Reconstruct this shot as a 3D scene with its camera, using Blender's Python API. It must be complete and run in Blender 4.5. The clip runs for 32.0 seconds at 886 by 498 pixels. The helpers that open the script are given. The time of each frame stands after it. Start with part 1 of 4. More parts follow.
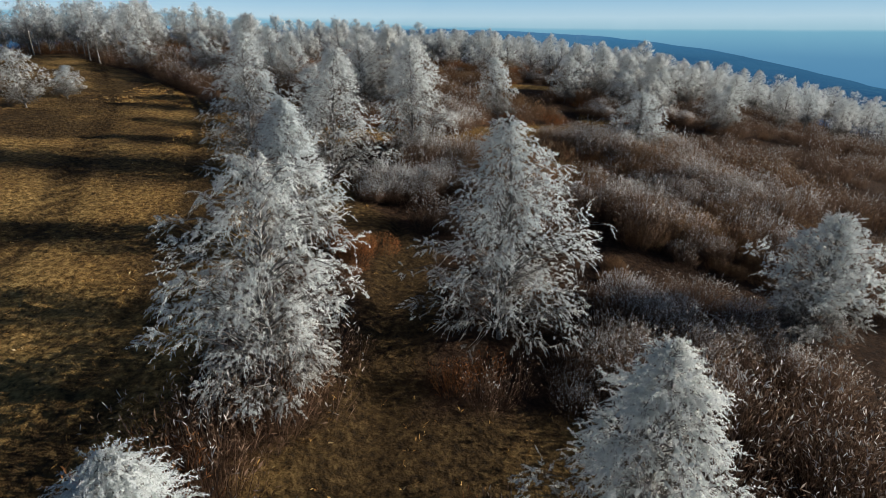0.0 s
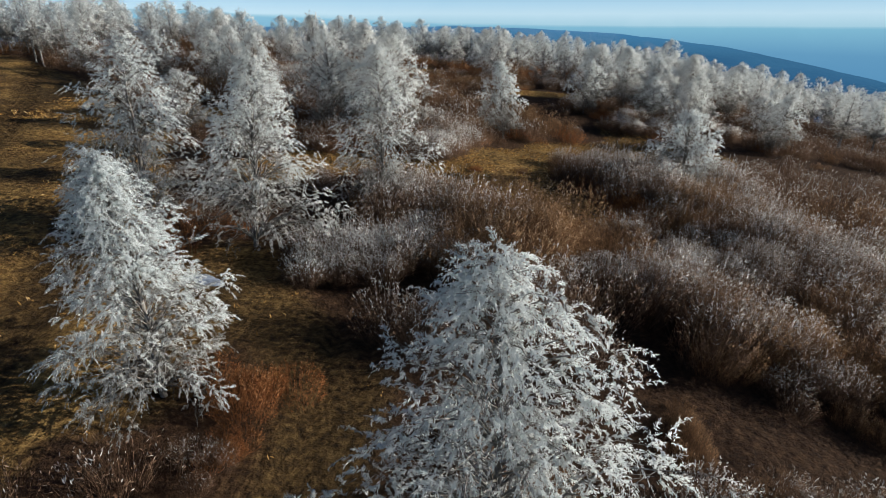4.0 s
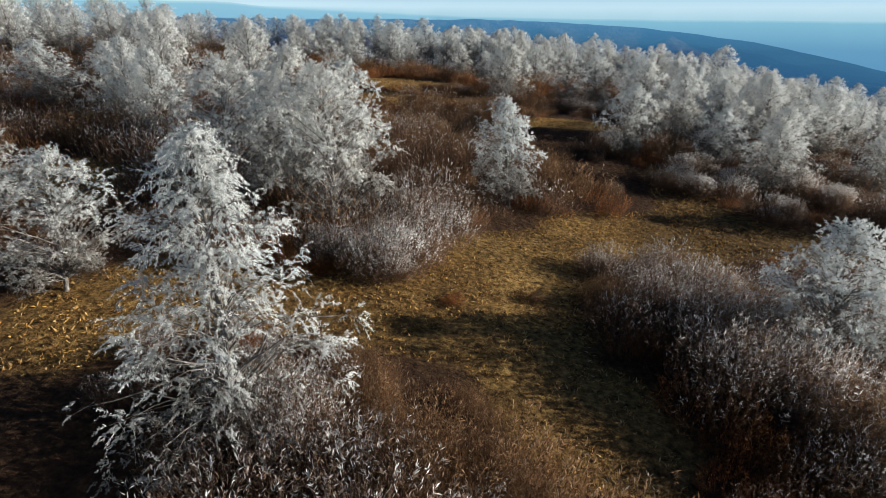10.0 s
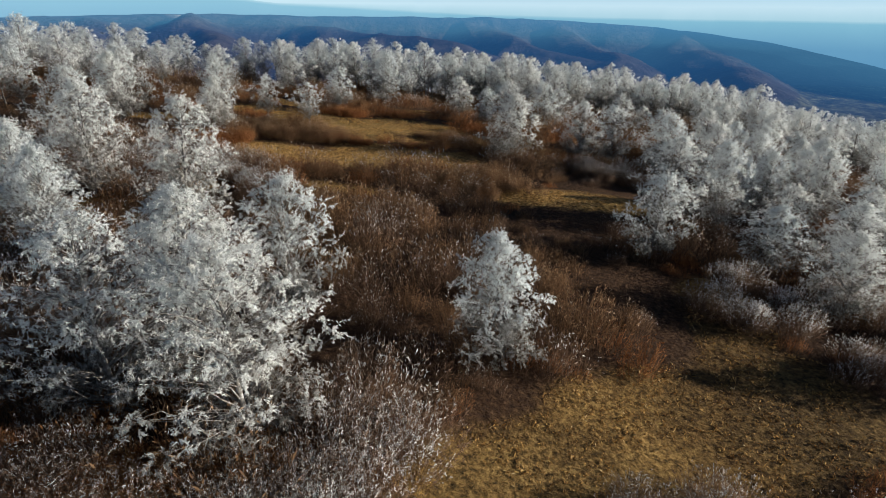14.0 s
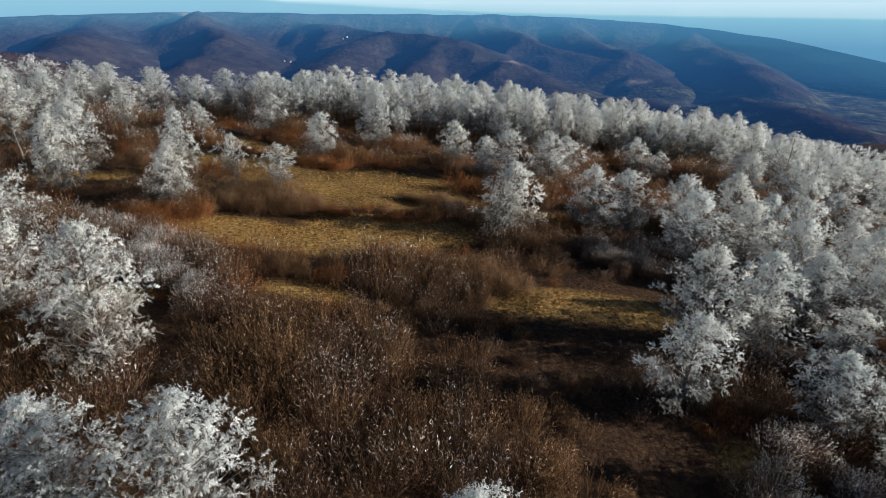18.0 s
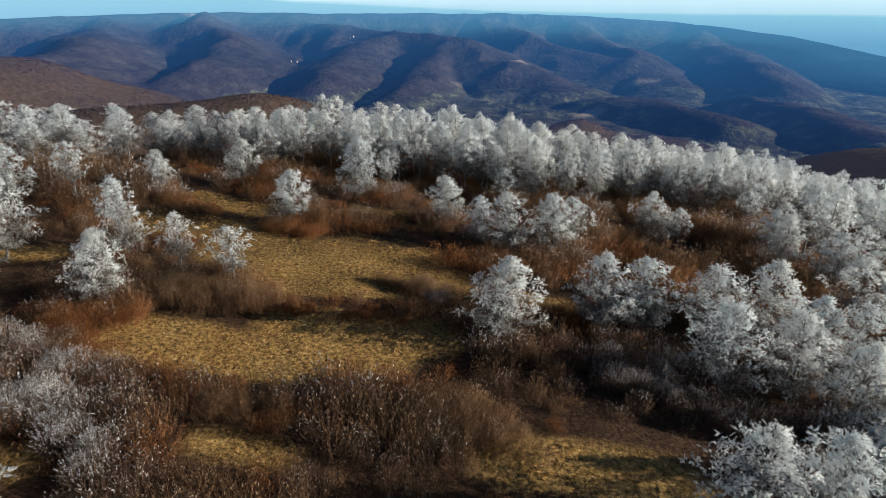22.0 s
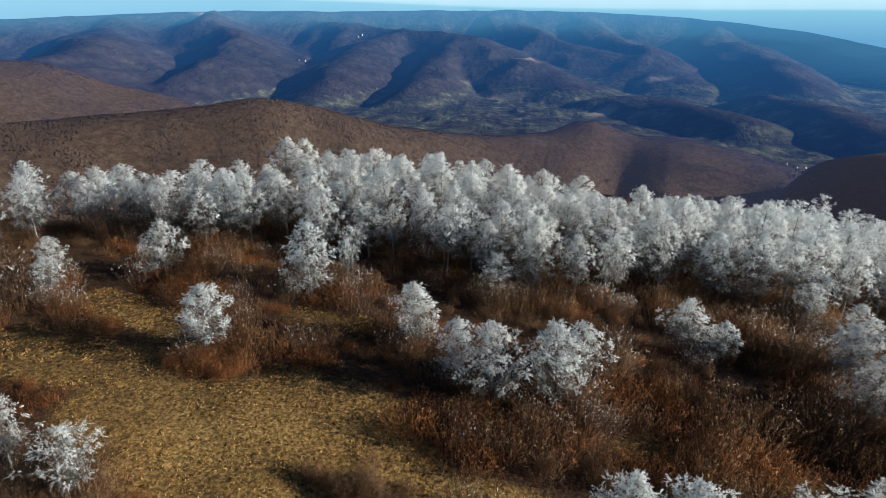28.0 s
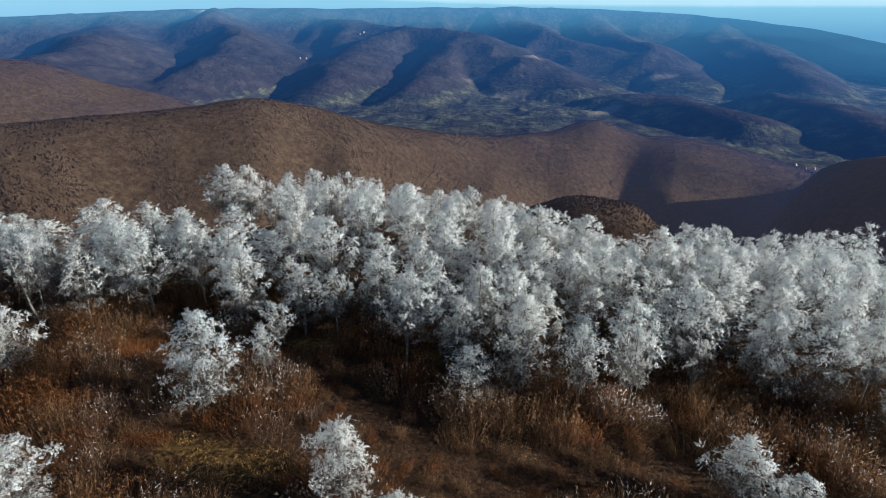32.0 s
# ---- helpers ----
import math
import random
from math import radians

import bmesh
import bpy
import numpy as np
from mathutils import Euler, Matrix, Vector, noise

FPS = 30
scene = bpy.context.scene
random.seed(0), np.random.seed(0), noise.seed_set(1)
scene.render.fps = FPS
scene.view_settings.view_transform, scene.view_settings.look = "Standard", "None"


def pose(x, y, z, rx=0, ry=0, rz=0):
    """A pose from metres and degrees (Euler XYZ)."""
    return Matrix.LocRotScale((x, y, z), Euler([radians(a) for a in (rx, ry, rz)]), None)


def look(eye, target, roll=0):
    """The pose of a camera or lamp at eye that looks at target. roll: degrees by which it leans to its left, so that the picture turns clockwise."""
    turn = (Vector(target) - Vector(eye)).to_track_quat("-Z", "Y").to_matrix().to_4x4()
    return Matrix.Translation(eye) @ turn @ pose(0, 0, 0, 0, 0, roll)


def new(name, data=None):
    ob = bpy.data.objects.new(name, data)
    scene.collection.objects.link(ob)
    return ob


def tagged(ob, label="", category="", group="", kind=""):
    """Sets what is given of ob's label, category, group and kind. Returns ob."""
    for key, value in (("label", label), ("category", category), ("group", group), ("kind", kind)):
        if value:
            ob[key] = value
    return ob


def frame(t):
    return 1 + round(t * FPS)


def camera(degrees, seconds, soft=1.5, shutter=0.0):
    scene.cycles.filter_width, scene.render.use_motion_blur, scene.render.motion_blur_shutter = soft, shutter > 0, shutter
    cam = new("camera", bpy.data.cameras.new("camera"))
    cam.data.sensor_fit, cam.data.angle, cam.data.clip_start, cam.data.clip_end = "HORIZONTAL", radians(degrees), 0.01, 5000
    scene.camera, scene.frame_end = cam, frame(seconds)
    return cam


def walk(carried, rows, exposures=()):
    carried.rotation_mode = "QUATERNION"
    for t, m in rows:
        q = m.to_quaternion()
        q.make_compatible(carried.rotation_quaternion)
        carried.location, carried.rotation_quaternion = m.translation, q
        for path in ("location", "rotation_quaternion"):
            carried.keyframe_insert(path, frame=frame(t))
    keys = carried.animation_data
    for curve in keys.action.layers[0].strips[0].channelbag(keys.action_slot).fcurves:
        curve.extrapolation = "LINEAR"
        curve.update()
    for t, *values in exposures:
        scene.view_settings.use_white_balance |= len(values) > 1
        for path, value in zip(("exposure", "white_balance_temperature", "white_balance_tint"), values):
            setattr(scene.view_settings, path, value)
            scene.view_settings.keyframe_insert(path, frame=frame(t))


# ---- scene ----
cam = camera(76.0, 32.0, soft=0.9)
PATH = [
    (0.0, 0.00, 0.00, 30.00, 68.71, -0.16, 0.06),
    (0.5, 0.30, 2.48, 30.00, 68.64, -0.12, 0.19),
    (1.0, 0.61, 5.05, 30.02, 68.62, -0.10, 0.31),
    (1.5, 0.92, 7.60, 30.02, 68.58, -0.10, 0.45),
    (2.0, 1.27, 10.12, 30.01, 68.55, -0.10, 0.57),
    (2.5, 1.61, 12.59, 30.00, 68.53, -0.12, 0.72),
    (3.0, 1.97, 15.06, 30.00, 68.52, -0.17, 0.85),
    (3.5, 2.35, 17.53, 30.02, 68.48, -0.18, 1.01),
    (5.5, 3.69, 27.42, 30.22, 68.35, -0.20, 1.68),
    (6.0, 3.97, 29.98, 30.29, 68.31, -0.22, 1.84),
    (6.5, 4.21, 32.55, 30.37, 68.27, -0.22, 2.02),
    (7.0, 4.46, 35.17, 30.49, 68.22, -0.23, 2.16),
    (7.5, 4.74, 37.82, 30.62, 68.17, -0.26, 2.29),
    (8.0, 5.06, 40.49, 30.82, 68.11, -0.30, 2.43),
    (8.5, 5.40, 43.10, 31.03, 68.04, -0.33, 2.59),
    (9.0, 5.75, 45.69, 31.30, 67.96, -0.35, 2.76),
    (9.5, 6.05, 48.23, 31.63, 67.86, -0.36, 2.95),
    (10.0, 6.31, 50.79, 32.11, 67.81, -0.39, 3.12),
    (10.5, 6.51, 53.26, 32.71, 67.78, -0.44, 3.29),
    (11.0, 6.70, 55.69, 33.47, 67.82, -0.51, 3.45),
    (11.5, 6.91, 58.05, 34.29, 67.80, -0.58, 3.60),
    (12.0, 7.16, 60.42, 35.25, 67.81, -0.64, 3.72),
    (12.5, 7.39, 62.71, 36.20, 67.74, -0.65, 3.86),
    (13.0, 7.60, 65.01, 37.19, 67.67, -0.65, 3.97),
    (13.5, 7.79, 67.27, 38.15, 67.58, -0.69, 4.09),
    (14.0, 7.97, 69.53, 39.12, 67.52, -0.72, 4.20),
    (14.5, 8.13, 71.69, 40.07, 67.46, -0.74, 4.29),
    (16.5, 8.75, 79.86, 43.78, 67.28, -0.61, 4.58),
    (17.0, 8.93, 81.90, 44.69, 67.23, -0.57, 4.69),
    (17.5, 9.12, 83.95, 45.59, 67.19, -0.56, 4.80),
    (18.0, 9.31, 86.02, 46.52, 67.19, -0.54, 4.91),
    (18.5, 9.51, 88.10, 47.41, 67.15, -0.52, 5.00),
    (19.0, 9.69, 90.23, 48.28, 67.14, -0.50, 5.09),
    (19.5, 9.88, 92.37, 49.12, 67.11, -0.48, 5.19),
    (20.0, 10.09, 94.57, 49.96, 67.10, -0.43, 5.27),
    (20.5, 10.29, 96.80, 50.77, 67.07, -0.36, 5.35),
    (21.0, 10.51, 99.06, 51.58, 67.06, -0.31, 5.42),
    (21.5, 10.73, 101.33, 52.35, 67.02, -0.28, 5.52),
    (22.0, 10.93, 103.64, 53.12, 67.01, -0.24, 5.61),
    (22.5, 11.09, 105.95, 53.87, 66.97, -0.19, 5.70),
    (23.0, 11.25, 108.30, 54.67, 66.96, -0.17, 5.78),
    (23.5, 11.41, 110.62, 55.50, 66.93, -0.17, 5.87),
    (24.0, 11.58, 112.92, 56.38, 66.92, -0.14, 5.95),
    (24.5, 11.76, 115.18, 57.23, 66.90, -0.10, 6.03),
    (25.0, 11.95, 117.47, 57.99, 66.91, -0.04, 6.11),
    (25.5, 12.14, 119.87, 58.54, 66.91, 0.03, 6.20),
    (27.5, 13.20, 130.29, 59.60, 66.71, 0.14, 6.48),
    (28.0, 13.50, 133.19, 59.74, 66.68, 0.12, 6.54),
    (28.5, 13.78, 136.30, 59.78, 66.63, 0.09, 6.61),
    (29.0, 14.06, 139.59, 59.78, 66.61, 0.04, 6.67),
    (29.5, 14.34, 142.98, 59.74, 66.55, 0.02, 6.71),
    (30.0, 14.64, 146.47, 59.72, 66.52, 0.02, 6.74),
    (30.5, 14.97, 150.01, 59.69, 66.48, 0.03, 6.77),
    (31.0, 15.33, 153.64, 59.67, 66.47, 0.07, 6.80),
    (31.5, 15.71, 157.28, 59.63, 66.42, 0.13, 6.82),
    (32.0, 16.11, 160.97, 59.61, 66.42, 0.18, 6.85),
]
walk(cam, [(t, pose(x, y, z, rx, ry, rz)) for t, x, y, z, rx, ry, rz in PATH],
     [(0.0, -0.08, 6060.0, 9.0), (1.0, 0.14, 6060.0, 9.0), (3.0, 0.12, 6060.0, 9.0), (8.0, 0.20, 6140.0, 9.0), (14.0, 0.20, 6200.0, 9.0), (19.0, 0.27, 6140.0, 8.5), (24.0, 0.42, 6080.0, 8.0), (32.0, 0.42, 5830.0, 7.0)])

# ---------------------------------------------------------------- sky, sun
SUN_EL, SUN_AZ = radians(15.0), radians(89.0)   # azimuth clockwise from +y
world = bpy.data.worlds.new("sky")
scene.world = world
world.use_nodes = True
wn = world.node_tree
sky = wn.nodes.new("ShaderNodeTexSky")
sky.sky_type, sky.sun_disc = "NISHITA", False
sky.sun_elevation, sky.sun_rotation = SUN_EL, SUN_AZ
sky.air_density, sky.dust_density, sky.ozone_density, sky.altitude = 1.0, 0.0, 2.0, 600
air = wn.nodes.new("ShaderNodeMix")      # a clear winter sky, bluer than the model's low sun gives
air.data_type, air.blend_type = "RGBA", "MULTIPLY"
air.inputs[0].default_value, air.inputs[7].default_value = 1.0, (0.88, 0.98, 1.12, 1)
wn.links.new(sky.outputs[0], air.inputs[6])
wn.links.new(air.outputs[2], wn.nodes["Background"].inputs[0])
wn.nodes["Background"].inputs[1].default_value = 0.045
sun = new("sun", bpy.data.lights.new("sun", "SUN"))
sun.data.energy, sun.data.angle, sun.data.color = 5.8, radians(0.55), (1.0, 0.92, 0.79)
SUN_WAY = Vector((math.sin(SUN_AZ) * math.cos(SUN_EL), math.cos(SUN_AZ) * math.cos(SUN_EL), math.sin(SUN_EL)))
sun.matrix_world = look((0, 0, 0), -SUN_WAY) @ Matrix.Identity(4)

rng = np.random.default_rng(7)


# ---------------------------------------------------------------- materials
def material(name, rough=0.9, spec=0.2):
    m = bpy.data.materials.new(name)
    m.use_nodes = True
    nt = m.node_tree
    b = nt.nodes["Principled BSDF"]
    b.inputs["Roughness"].default_value = rough
    b.inputs["Specular IOR Level"].default_value = spec
    return m, nt, b


def noise_node(nt, scale, detail=4.0, rough=0.55, coord=None):
    n = nt.nodes.new("ShaderNodeTexNoise")
    n.inputs["Scale"].default_value, n.inputs["Detail"].default_value, n.inputs["Roughness"].default_value = scale, detail, rough
    if coord is None:
        g = nt.nodes.new("ShaderNodeNewGeometry")
        coord = g.outputs["Position"]
    nt.links.new(coord, n.inputs["Vector"])
    return n.outputs[0]


def ramp(nt, value, stops):
    r = nt.nodes.new("ShaderNodeValToRGB")
    while len(r.color_ramp.elements) < len(stops):
        r.color_ramp.elements.new(0.5)
    for e, (p, c) in zip(r.color_ramp.elements, stops):
        e.position, e.color = p, (*c, 1)
    nt.links.new(value, r.inputs[0])
    return r.outputs[0]


def mix(nt, fac, a, b):
    n = nt.nodes.new("ShaderNodeMix")
    n.data_type = "RGBA"
    for sock, v in ((n.inputs[0], fac), (n.inputs[6], a), (n.inputs[7], b)):
        if hasattr(v, "links") or hasattr(v, "is_output"):
            nt.links.new(v, sock)
        else:
            sock.default_value = v if isinstance(v, float) else (*v, 1)
    return n.outputs[2]


def math_node(nt, op, a, b=0.0):
    n = nt.nodes.new("ShaderNodeMath")
    n.operation = op
    n.use_clamp = True
    for sock, v in ((n.inputs[0], a), (n.inputs[1], b)):
        if isinstance(v, (int, float)):
            sock.default_value = v
        else:
            nt.links.new(v, sock)
    return n.outputs[0]


def attribute(nt, name):
    a = nt.nodes.new("ShaderNodeAttribute")
    a.attribute_name = name
    return a.outputs["Fac"]


def bump(nt, b, height, strength, distance):
    n = nt.nodes.new("ShaderNodeBump")
    n.inputs["Strength"].default_value, n.inputs["Distance"].default_value = strength, distance
    nt.links.new(height, n.inputs["Height"])
    nt.links.new(n.outputs[0], b.inputs["Normal"])


def frosted(name, dark, mid, white, translucent=0.35):
    """Twigs and leaves under rime: the attribute frost goes from bare wood (0) to thick rime (1); tree crowns also
    lower it as shade.
    """
    m, nt, b = material(name, 0.75, 0.15)
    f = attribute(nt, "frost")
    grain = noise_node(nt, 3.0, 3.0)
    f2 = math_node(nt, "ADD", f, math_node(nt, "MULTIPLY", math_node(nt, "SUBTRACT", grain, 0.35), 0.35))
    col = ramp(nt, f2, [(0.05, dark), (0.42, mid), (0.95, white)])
    info = nt.nodes.new("ShaderNodeObjectInfo")
    tint = ramp(nt, info.outputs["Random"], [(0.0, (0.92, 0.945, 0.955)), (1.0, (1.0, 0.995, 0.975))])
    n = nt.nodes.new("ShaderNodeMix")
    n.data_type, n.blend_type = "RGBA", "MULTIPLY"
    n.inputs[0].default_value = 1.0
    nt.links.new(col, n.inputs[6])
    nt.links.new(tint, n.inputs[7])
    nt.links.new(n.outputs[2], b.inputs["Base Color"])
    t = nt.nodes.new("ShaderNodeBsdfTranslucent")
    nt.links.new(n.outputs[2], t.inputs[0])
    ms = nt.nodes.new("ShaderNodeMixShader")
    ms.inputs[0].default_value = translucent
    nt.links.new(b.outputs[0], ms.inputs[1])
    nt.links.new(t.outputs[0], ms.inputs[2])
    nt.links.new(ms.outputs[0], nt.nodes["Material Output"].inputs[0])
    return m


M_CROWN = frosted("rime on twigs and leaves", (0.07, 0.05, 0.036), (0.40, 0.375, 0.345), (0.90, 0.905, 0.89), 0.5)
M_SHRUB = frosted("bare shrub twigs", (0.120, 0.064, 0.036), (0.29, 0.190, 0.130), (0.84, 0.82, 0.80), 0.3)
M_BROWN = frosted("brown shrub twigs", (0.170, 0.091, 0.044), (0.385, 0.232, 0.126), (0.68, 0.56, 0.44), 0.3)
M_RUST = frosted("rusty shrub twigs", (0.235, 0.090, 0.030), (0.43, 0.20, 0.078), (0.55, 0.42, 0.30), 0.3)

M_BARK, nt, b = material("rimed bark", 0.9)
c = ramp(nt, noise_node(nt, 4.0, 6.0), [(0.35, (0.14, 0.12, 0.10)), (0.55, (0.23, 0.21, 0.19)), (0.72, (0.55, 0.55, 0.54))])
nt.links.new(c, b.inputs["Base Color"])
bump(nt, b, noise_node(nt, 12.0), 0.6, 0.03)

M_GROUND, nt, b = material("hilltop ground", 0.95, 0.1)
grass = attribute(nt, "grass")
worn_shade = attribute(nt, "worn_shade")
fine = noise_node(nt, 2.2, 8.0, 0.7)
broad = noise_node(nt, 0.09, 4.0)
straw = ramp(nt, fine, [(0.32, (0.050, 0.030, 0.011)), (0.48, (0.24, 0.135, 0.043)), (0.66, (0.54, 0.330, 0.108))])
straw2 = ramp(nt, fine, [(0.34, (0.050, 0.036, 0.014)), (0.52, (0.36, 0.218, 0.072)), (0.70, (0.67, 0.440, 0.162))])
litter = ramp(nt, fine, [(0.32, (0.024, 0.014, 0.009)), (0.55, (0.068, 0.037, 0.020)), (0.75, (0.14, 0.084, 0.042))])
# dark earth of ruts and trampled ground, also laid over grass as painted shade
earth = ramp(nt, fine, [(0.35, (0.014, 0.009, 0.006)), (0.52, (0.042, 0.026, 0.012)), (0.72, (0.11, 0.070, 0.03))])
g1 = mix(nt, math_node(nt, "MULTIPLY", math_node(nt, "SUBTRACT", broad, 0.4), 4.0), straw, straw2)
g2 = mix(nt, math_node(nt, "MULTIPLY", worn_shade, 0.85), g1, earth)
g3 = mix(nt, grass, litter, g2)
nt.links.new(g3, b.inputs["Base Color"])
bump(nt, b, noise_node(nt, 1.9, 6.0, 0.65), 1.0, 0.55)

M_GRASS, nt, b = material("dry grass blades", 0.9, 0.1)
info = nt.nodes.new("ShaderNodeNewGeometry")
c = ramp(nt, info.outputs["Random Per Island"], [(0.0, (0.21, 0.105, 0.030)), (0.5, (0.46, 0.260, 0.078)), (0.85, (0.60, 0.37, 0.125)), (1.0, (0.64, 0.49, 0.27))])
nt.links.new(c, b.inputs["Base Color"])


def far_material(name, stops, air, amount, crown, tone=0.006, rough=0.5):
    """Wooded hills far off, with the light of the air in front of them put in as emission from their own surface."""
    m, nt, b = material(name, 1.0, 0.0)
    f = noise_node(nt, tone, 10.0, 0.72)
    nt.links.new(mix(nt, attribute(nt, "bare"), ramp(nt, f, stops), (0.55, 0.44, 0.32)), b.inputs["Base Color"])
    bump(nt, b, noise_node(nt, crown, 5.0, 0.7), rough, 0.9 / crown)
    nt.links.new(ramp(nt, attribute(nt, "haze_glow"), air), b.inputs["Emission Color"])
    haze_glow = nt.nodes.new("ShaderNodeMath")
    haze_glow.operation = "MULTIPLY"
    haze_glow.inputs[1].default_value = amount
    nt.links.new(attribute(nt, "haze_glow"), haze_glow.inputs[0])
    nt.links.new(haze_glow.outputs[0], b.inputs["Emission Strength"])
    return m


HAZE = [(0.0, (0.18, 0.15, 0.16)), (0.20, (0.10, 0.11, 0.19)), (0.35, (0.030, 0.090, 0.27)), (0.75, (0.035, 0.145, 0.36)), (1.0, (0.080, 0.26, 0.46))]     # emission colours of the haze, near to far
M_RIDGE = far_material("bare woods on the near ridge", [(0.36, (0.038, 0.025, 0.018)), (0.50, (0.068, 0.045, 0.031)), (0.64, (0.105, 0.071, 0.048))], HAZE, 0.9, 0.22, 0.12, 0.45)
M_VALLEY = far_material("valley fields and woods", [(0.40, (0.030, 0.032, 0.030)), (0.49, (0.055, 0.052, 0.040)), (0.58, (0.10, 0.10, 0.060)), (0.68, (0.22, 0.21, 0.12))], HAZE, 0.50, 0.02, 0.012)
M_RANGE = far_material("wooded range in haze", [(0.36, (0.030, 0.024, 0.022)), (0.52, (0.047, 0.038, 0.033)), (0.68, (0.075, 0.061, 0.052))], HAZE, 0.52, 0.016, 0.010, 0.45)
M_PLAIN, nt, b = material("glowing hazy distance", 1.0, 0.0)
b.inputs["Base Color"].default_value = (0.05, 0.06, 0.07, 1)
# plain, haze and low sky are all painted as emission colour
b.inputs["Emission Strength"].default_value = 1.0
streak = math_node(nt, "ADD", attribute(nt, "haze_glow"), math_node(nt, "MULTIPLY", math_node(nt, "SUBTRACT", noise_node(nt, 0.004, 5.0), 0.5), 0.10))
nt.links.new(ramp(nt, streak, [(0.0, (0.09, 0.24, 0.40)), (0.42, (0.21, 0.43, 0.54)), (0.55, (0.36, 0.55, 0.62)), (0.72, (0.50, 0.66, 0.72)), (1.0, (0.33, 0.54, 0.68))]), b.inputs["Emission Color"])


# ---------------------------------------------------------------- mesh helpers
def mesh_from(name, verts, faces, mat, attrs=(), smooth=False, normals=None):
    """verts: n x 3; faces: list of index arrays (m x k); normals: soft shading for twigs in a puff."""
    me = bpy.data.meshes.new(name)
    verts = np.asarray(verts, np.float32)
    me.vertices.add(len(verts))
    me.vertices.foreach_set("co", verts.ravel())
    loops = np.concatenate([np.asarray(f, np.int32).ravel() for f in faces])
    sizes = np.concatenate([np.full(len(f), np.asarray(f).shape[1], np.int32) for f in faces])
    me.loops.add(len(loops))
    me.loops.foreach_set("vertex_index", loops)
    me.polygons.add(len(sizes))
    me.polygons.foreach_set("loop_start", np.concatenate([[0], np.cumsum(sizes)[:-1]]).astype(np.int32))
    me.polygons.foreach_set("loop_total", sizes)
    if smooth:
        me.polygons.foreach_set("use_smooth", np.ones(len(sizes), bool))
    for key, values in attrs:
        a = me.attributes.new(key, "FLOAT", "POINT")
        a.data.foreach_set("value", np.asarray(values, np.float32))
    if normals is not None:
        a = me.attributes.new("custom_normal", "FLOAT_VECTOR", "POINT")
        a.data.foreach_set("vector", np.asarray(normals, np.float32).ravel())
    me.update()
    if normals is None:
        me.validate()
    me.materials.append(mat)
    return me


def part(name, me, parent, label=""):
    ob = new(name, me)
    ob.parent = parent
    return tagged(ob, label)


def unit(v):
    return v / np.maximum(np.linalg.norm(v, axis=-1, keepdims=True), 1e-9)


# ---------------------------------------------------------------- the lie of the land
def lattice(x, y, seed):
    xi, yi = np.floor(x).astype(np.int64), np.floor(y).astype(np.int64)
    fx, fy = x - xi, y - yi
    fx, fy = fx * fx * (3 - 2 * fx), fy * fy * (3 - 2 * fy)

    def h(i, j):
        n = (i * 374761393 + j * 668265263 + seed * 1442695041) & 0x7FFFFFFF
        n = ((n ^ (n >> 13)) * 1274126177) & 0x7FFFFFFF
        return ((n ^ (n >> 16)) & 0xFFFF) / 65535.0
    return (h(xi, yi) * (1 - fx) + h(xi + 1, yi) * fx) * (1 - fy) + (h(xi, yi + 1) * (1 - fx) + h(xi + 1, yi + 1) * fx) * fy


def fbm(x, y, scale, seed, octaves=4):
    v, a, s = 0.0, 0.5, 1.0 / scale
    for k in range(octaves):
        v = v + a * (lattice(x * s + 37.1 * k, y * s - 11.7 * k, seed + k) - 0.5)
        a, s = a * 0.5, s * 2.03
    return v


COEF = (16.44, -4.75, 3.59, -0.48, 0.22, -1.18, -0.27, -0.06, -0.03, -1.45)


def hill(x, y):
    """The hilltop that the camera flies over."""
    u, v = np.clip(x, -95, 120) / 60, (np.clip(y, -40, 232) - 120) / 100
    z = sum(k * q for k, q in zip(COEF, (1, u, v, u * u, u * v, v * v, v ** 3, u * v * v, u * u * v, v ** 4)))
    z = z - 1.8 * np.exp(-((x - 24) ** 2 + (y - 102) ** 2) / 392) + 1.6 * np.exp(-((x - 26) ** 2 + (y - 143) ** 2) / 200)
    dy = np.maximum(y - 232, 0)
    z = z - np.where(dy < 100, 0.0022 * dy * dy, 22 + 0.44 * (dy - 100)) - 0.02 * np.minimum(dy, 200) * np.maximum(np.minimum(x, 200), 0) / 60
    z = z - 0.25 * np.clip(-36 - x, 0, 120) * np.clip((y - 222) / 20, 0, 1)
    q = np.clip((x - 56) / 54, 0, 1)
    z = z - 5.5 * q * q * (3 - 2 * q) - 3.5 * np.clip((y - 262) / 25, 0, 1)
    z = z - 7.0 * np.exp(-((x - 44) / 22) ** 2) * np.clip((y - 236) / 50, 0, 1) + 13.0 * np.exp(-((x - 115) / 38) ** 2) * np.clip((y - 270) / 50, 0, 1.2)
    z = z - 0.22 * np.maximum(x - 120, 0) - 0.05 * np.maximum(-95 - x, 0) - 0.12 * np.maximum(-40 - y, 0)
    return z


def bumps(x, y):
    return 0.7 * fbm(x, y, 9.0, 3) + 0.35 * fbm(x, y, 1.9, 5, 3)


EX, EY = 16.0, 160.0     # the middle that bearings are taken from


def curve(a, xs, ys):
    """A soft line through control points."""
    return sum(w * np.interp(a + d, xs, ys) for d, w in ((-2.4, 0.1), (-1.2, 0.2), (0, 0.4), (1.2, 0.2), (2.4, 0.1)))


def creased(x, y, seed):
    """0 in the folds, 1 on the backs of small spurs."""
    return 1 - np.abs(2 * lattice(x, y, seed) - 1)


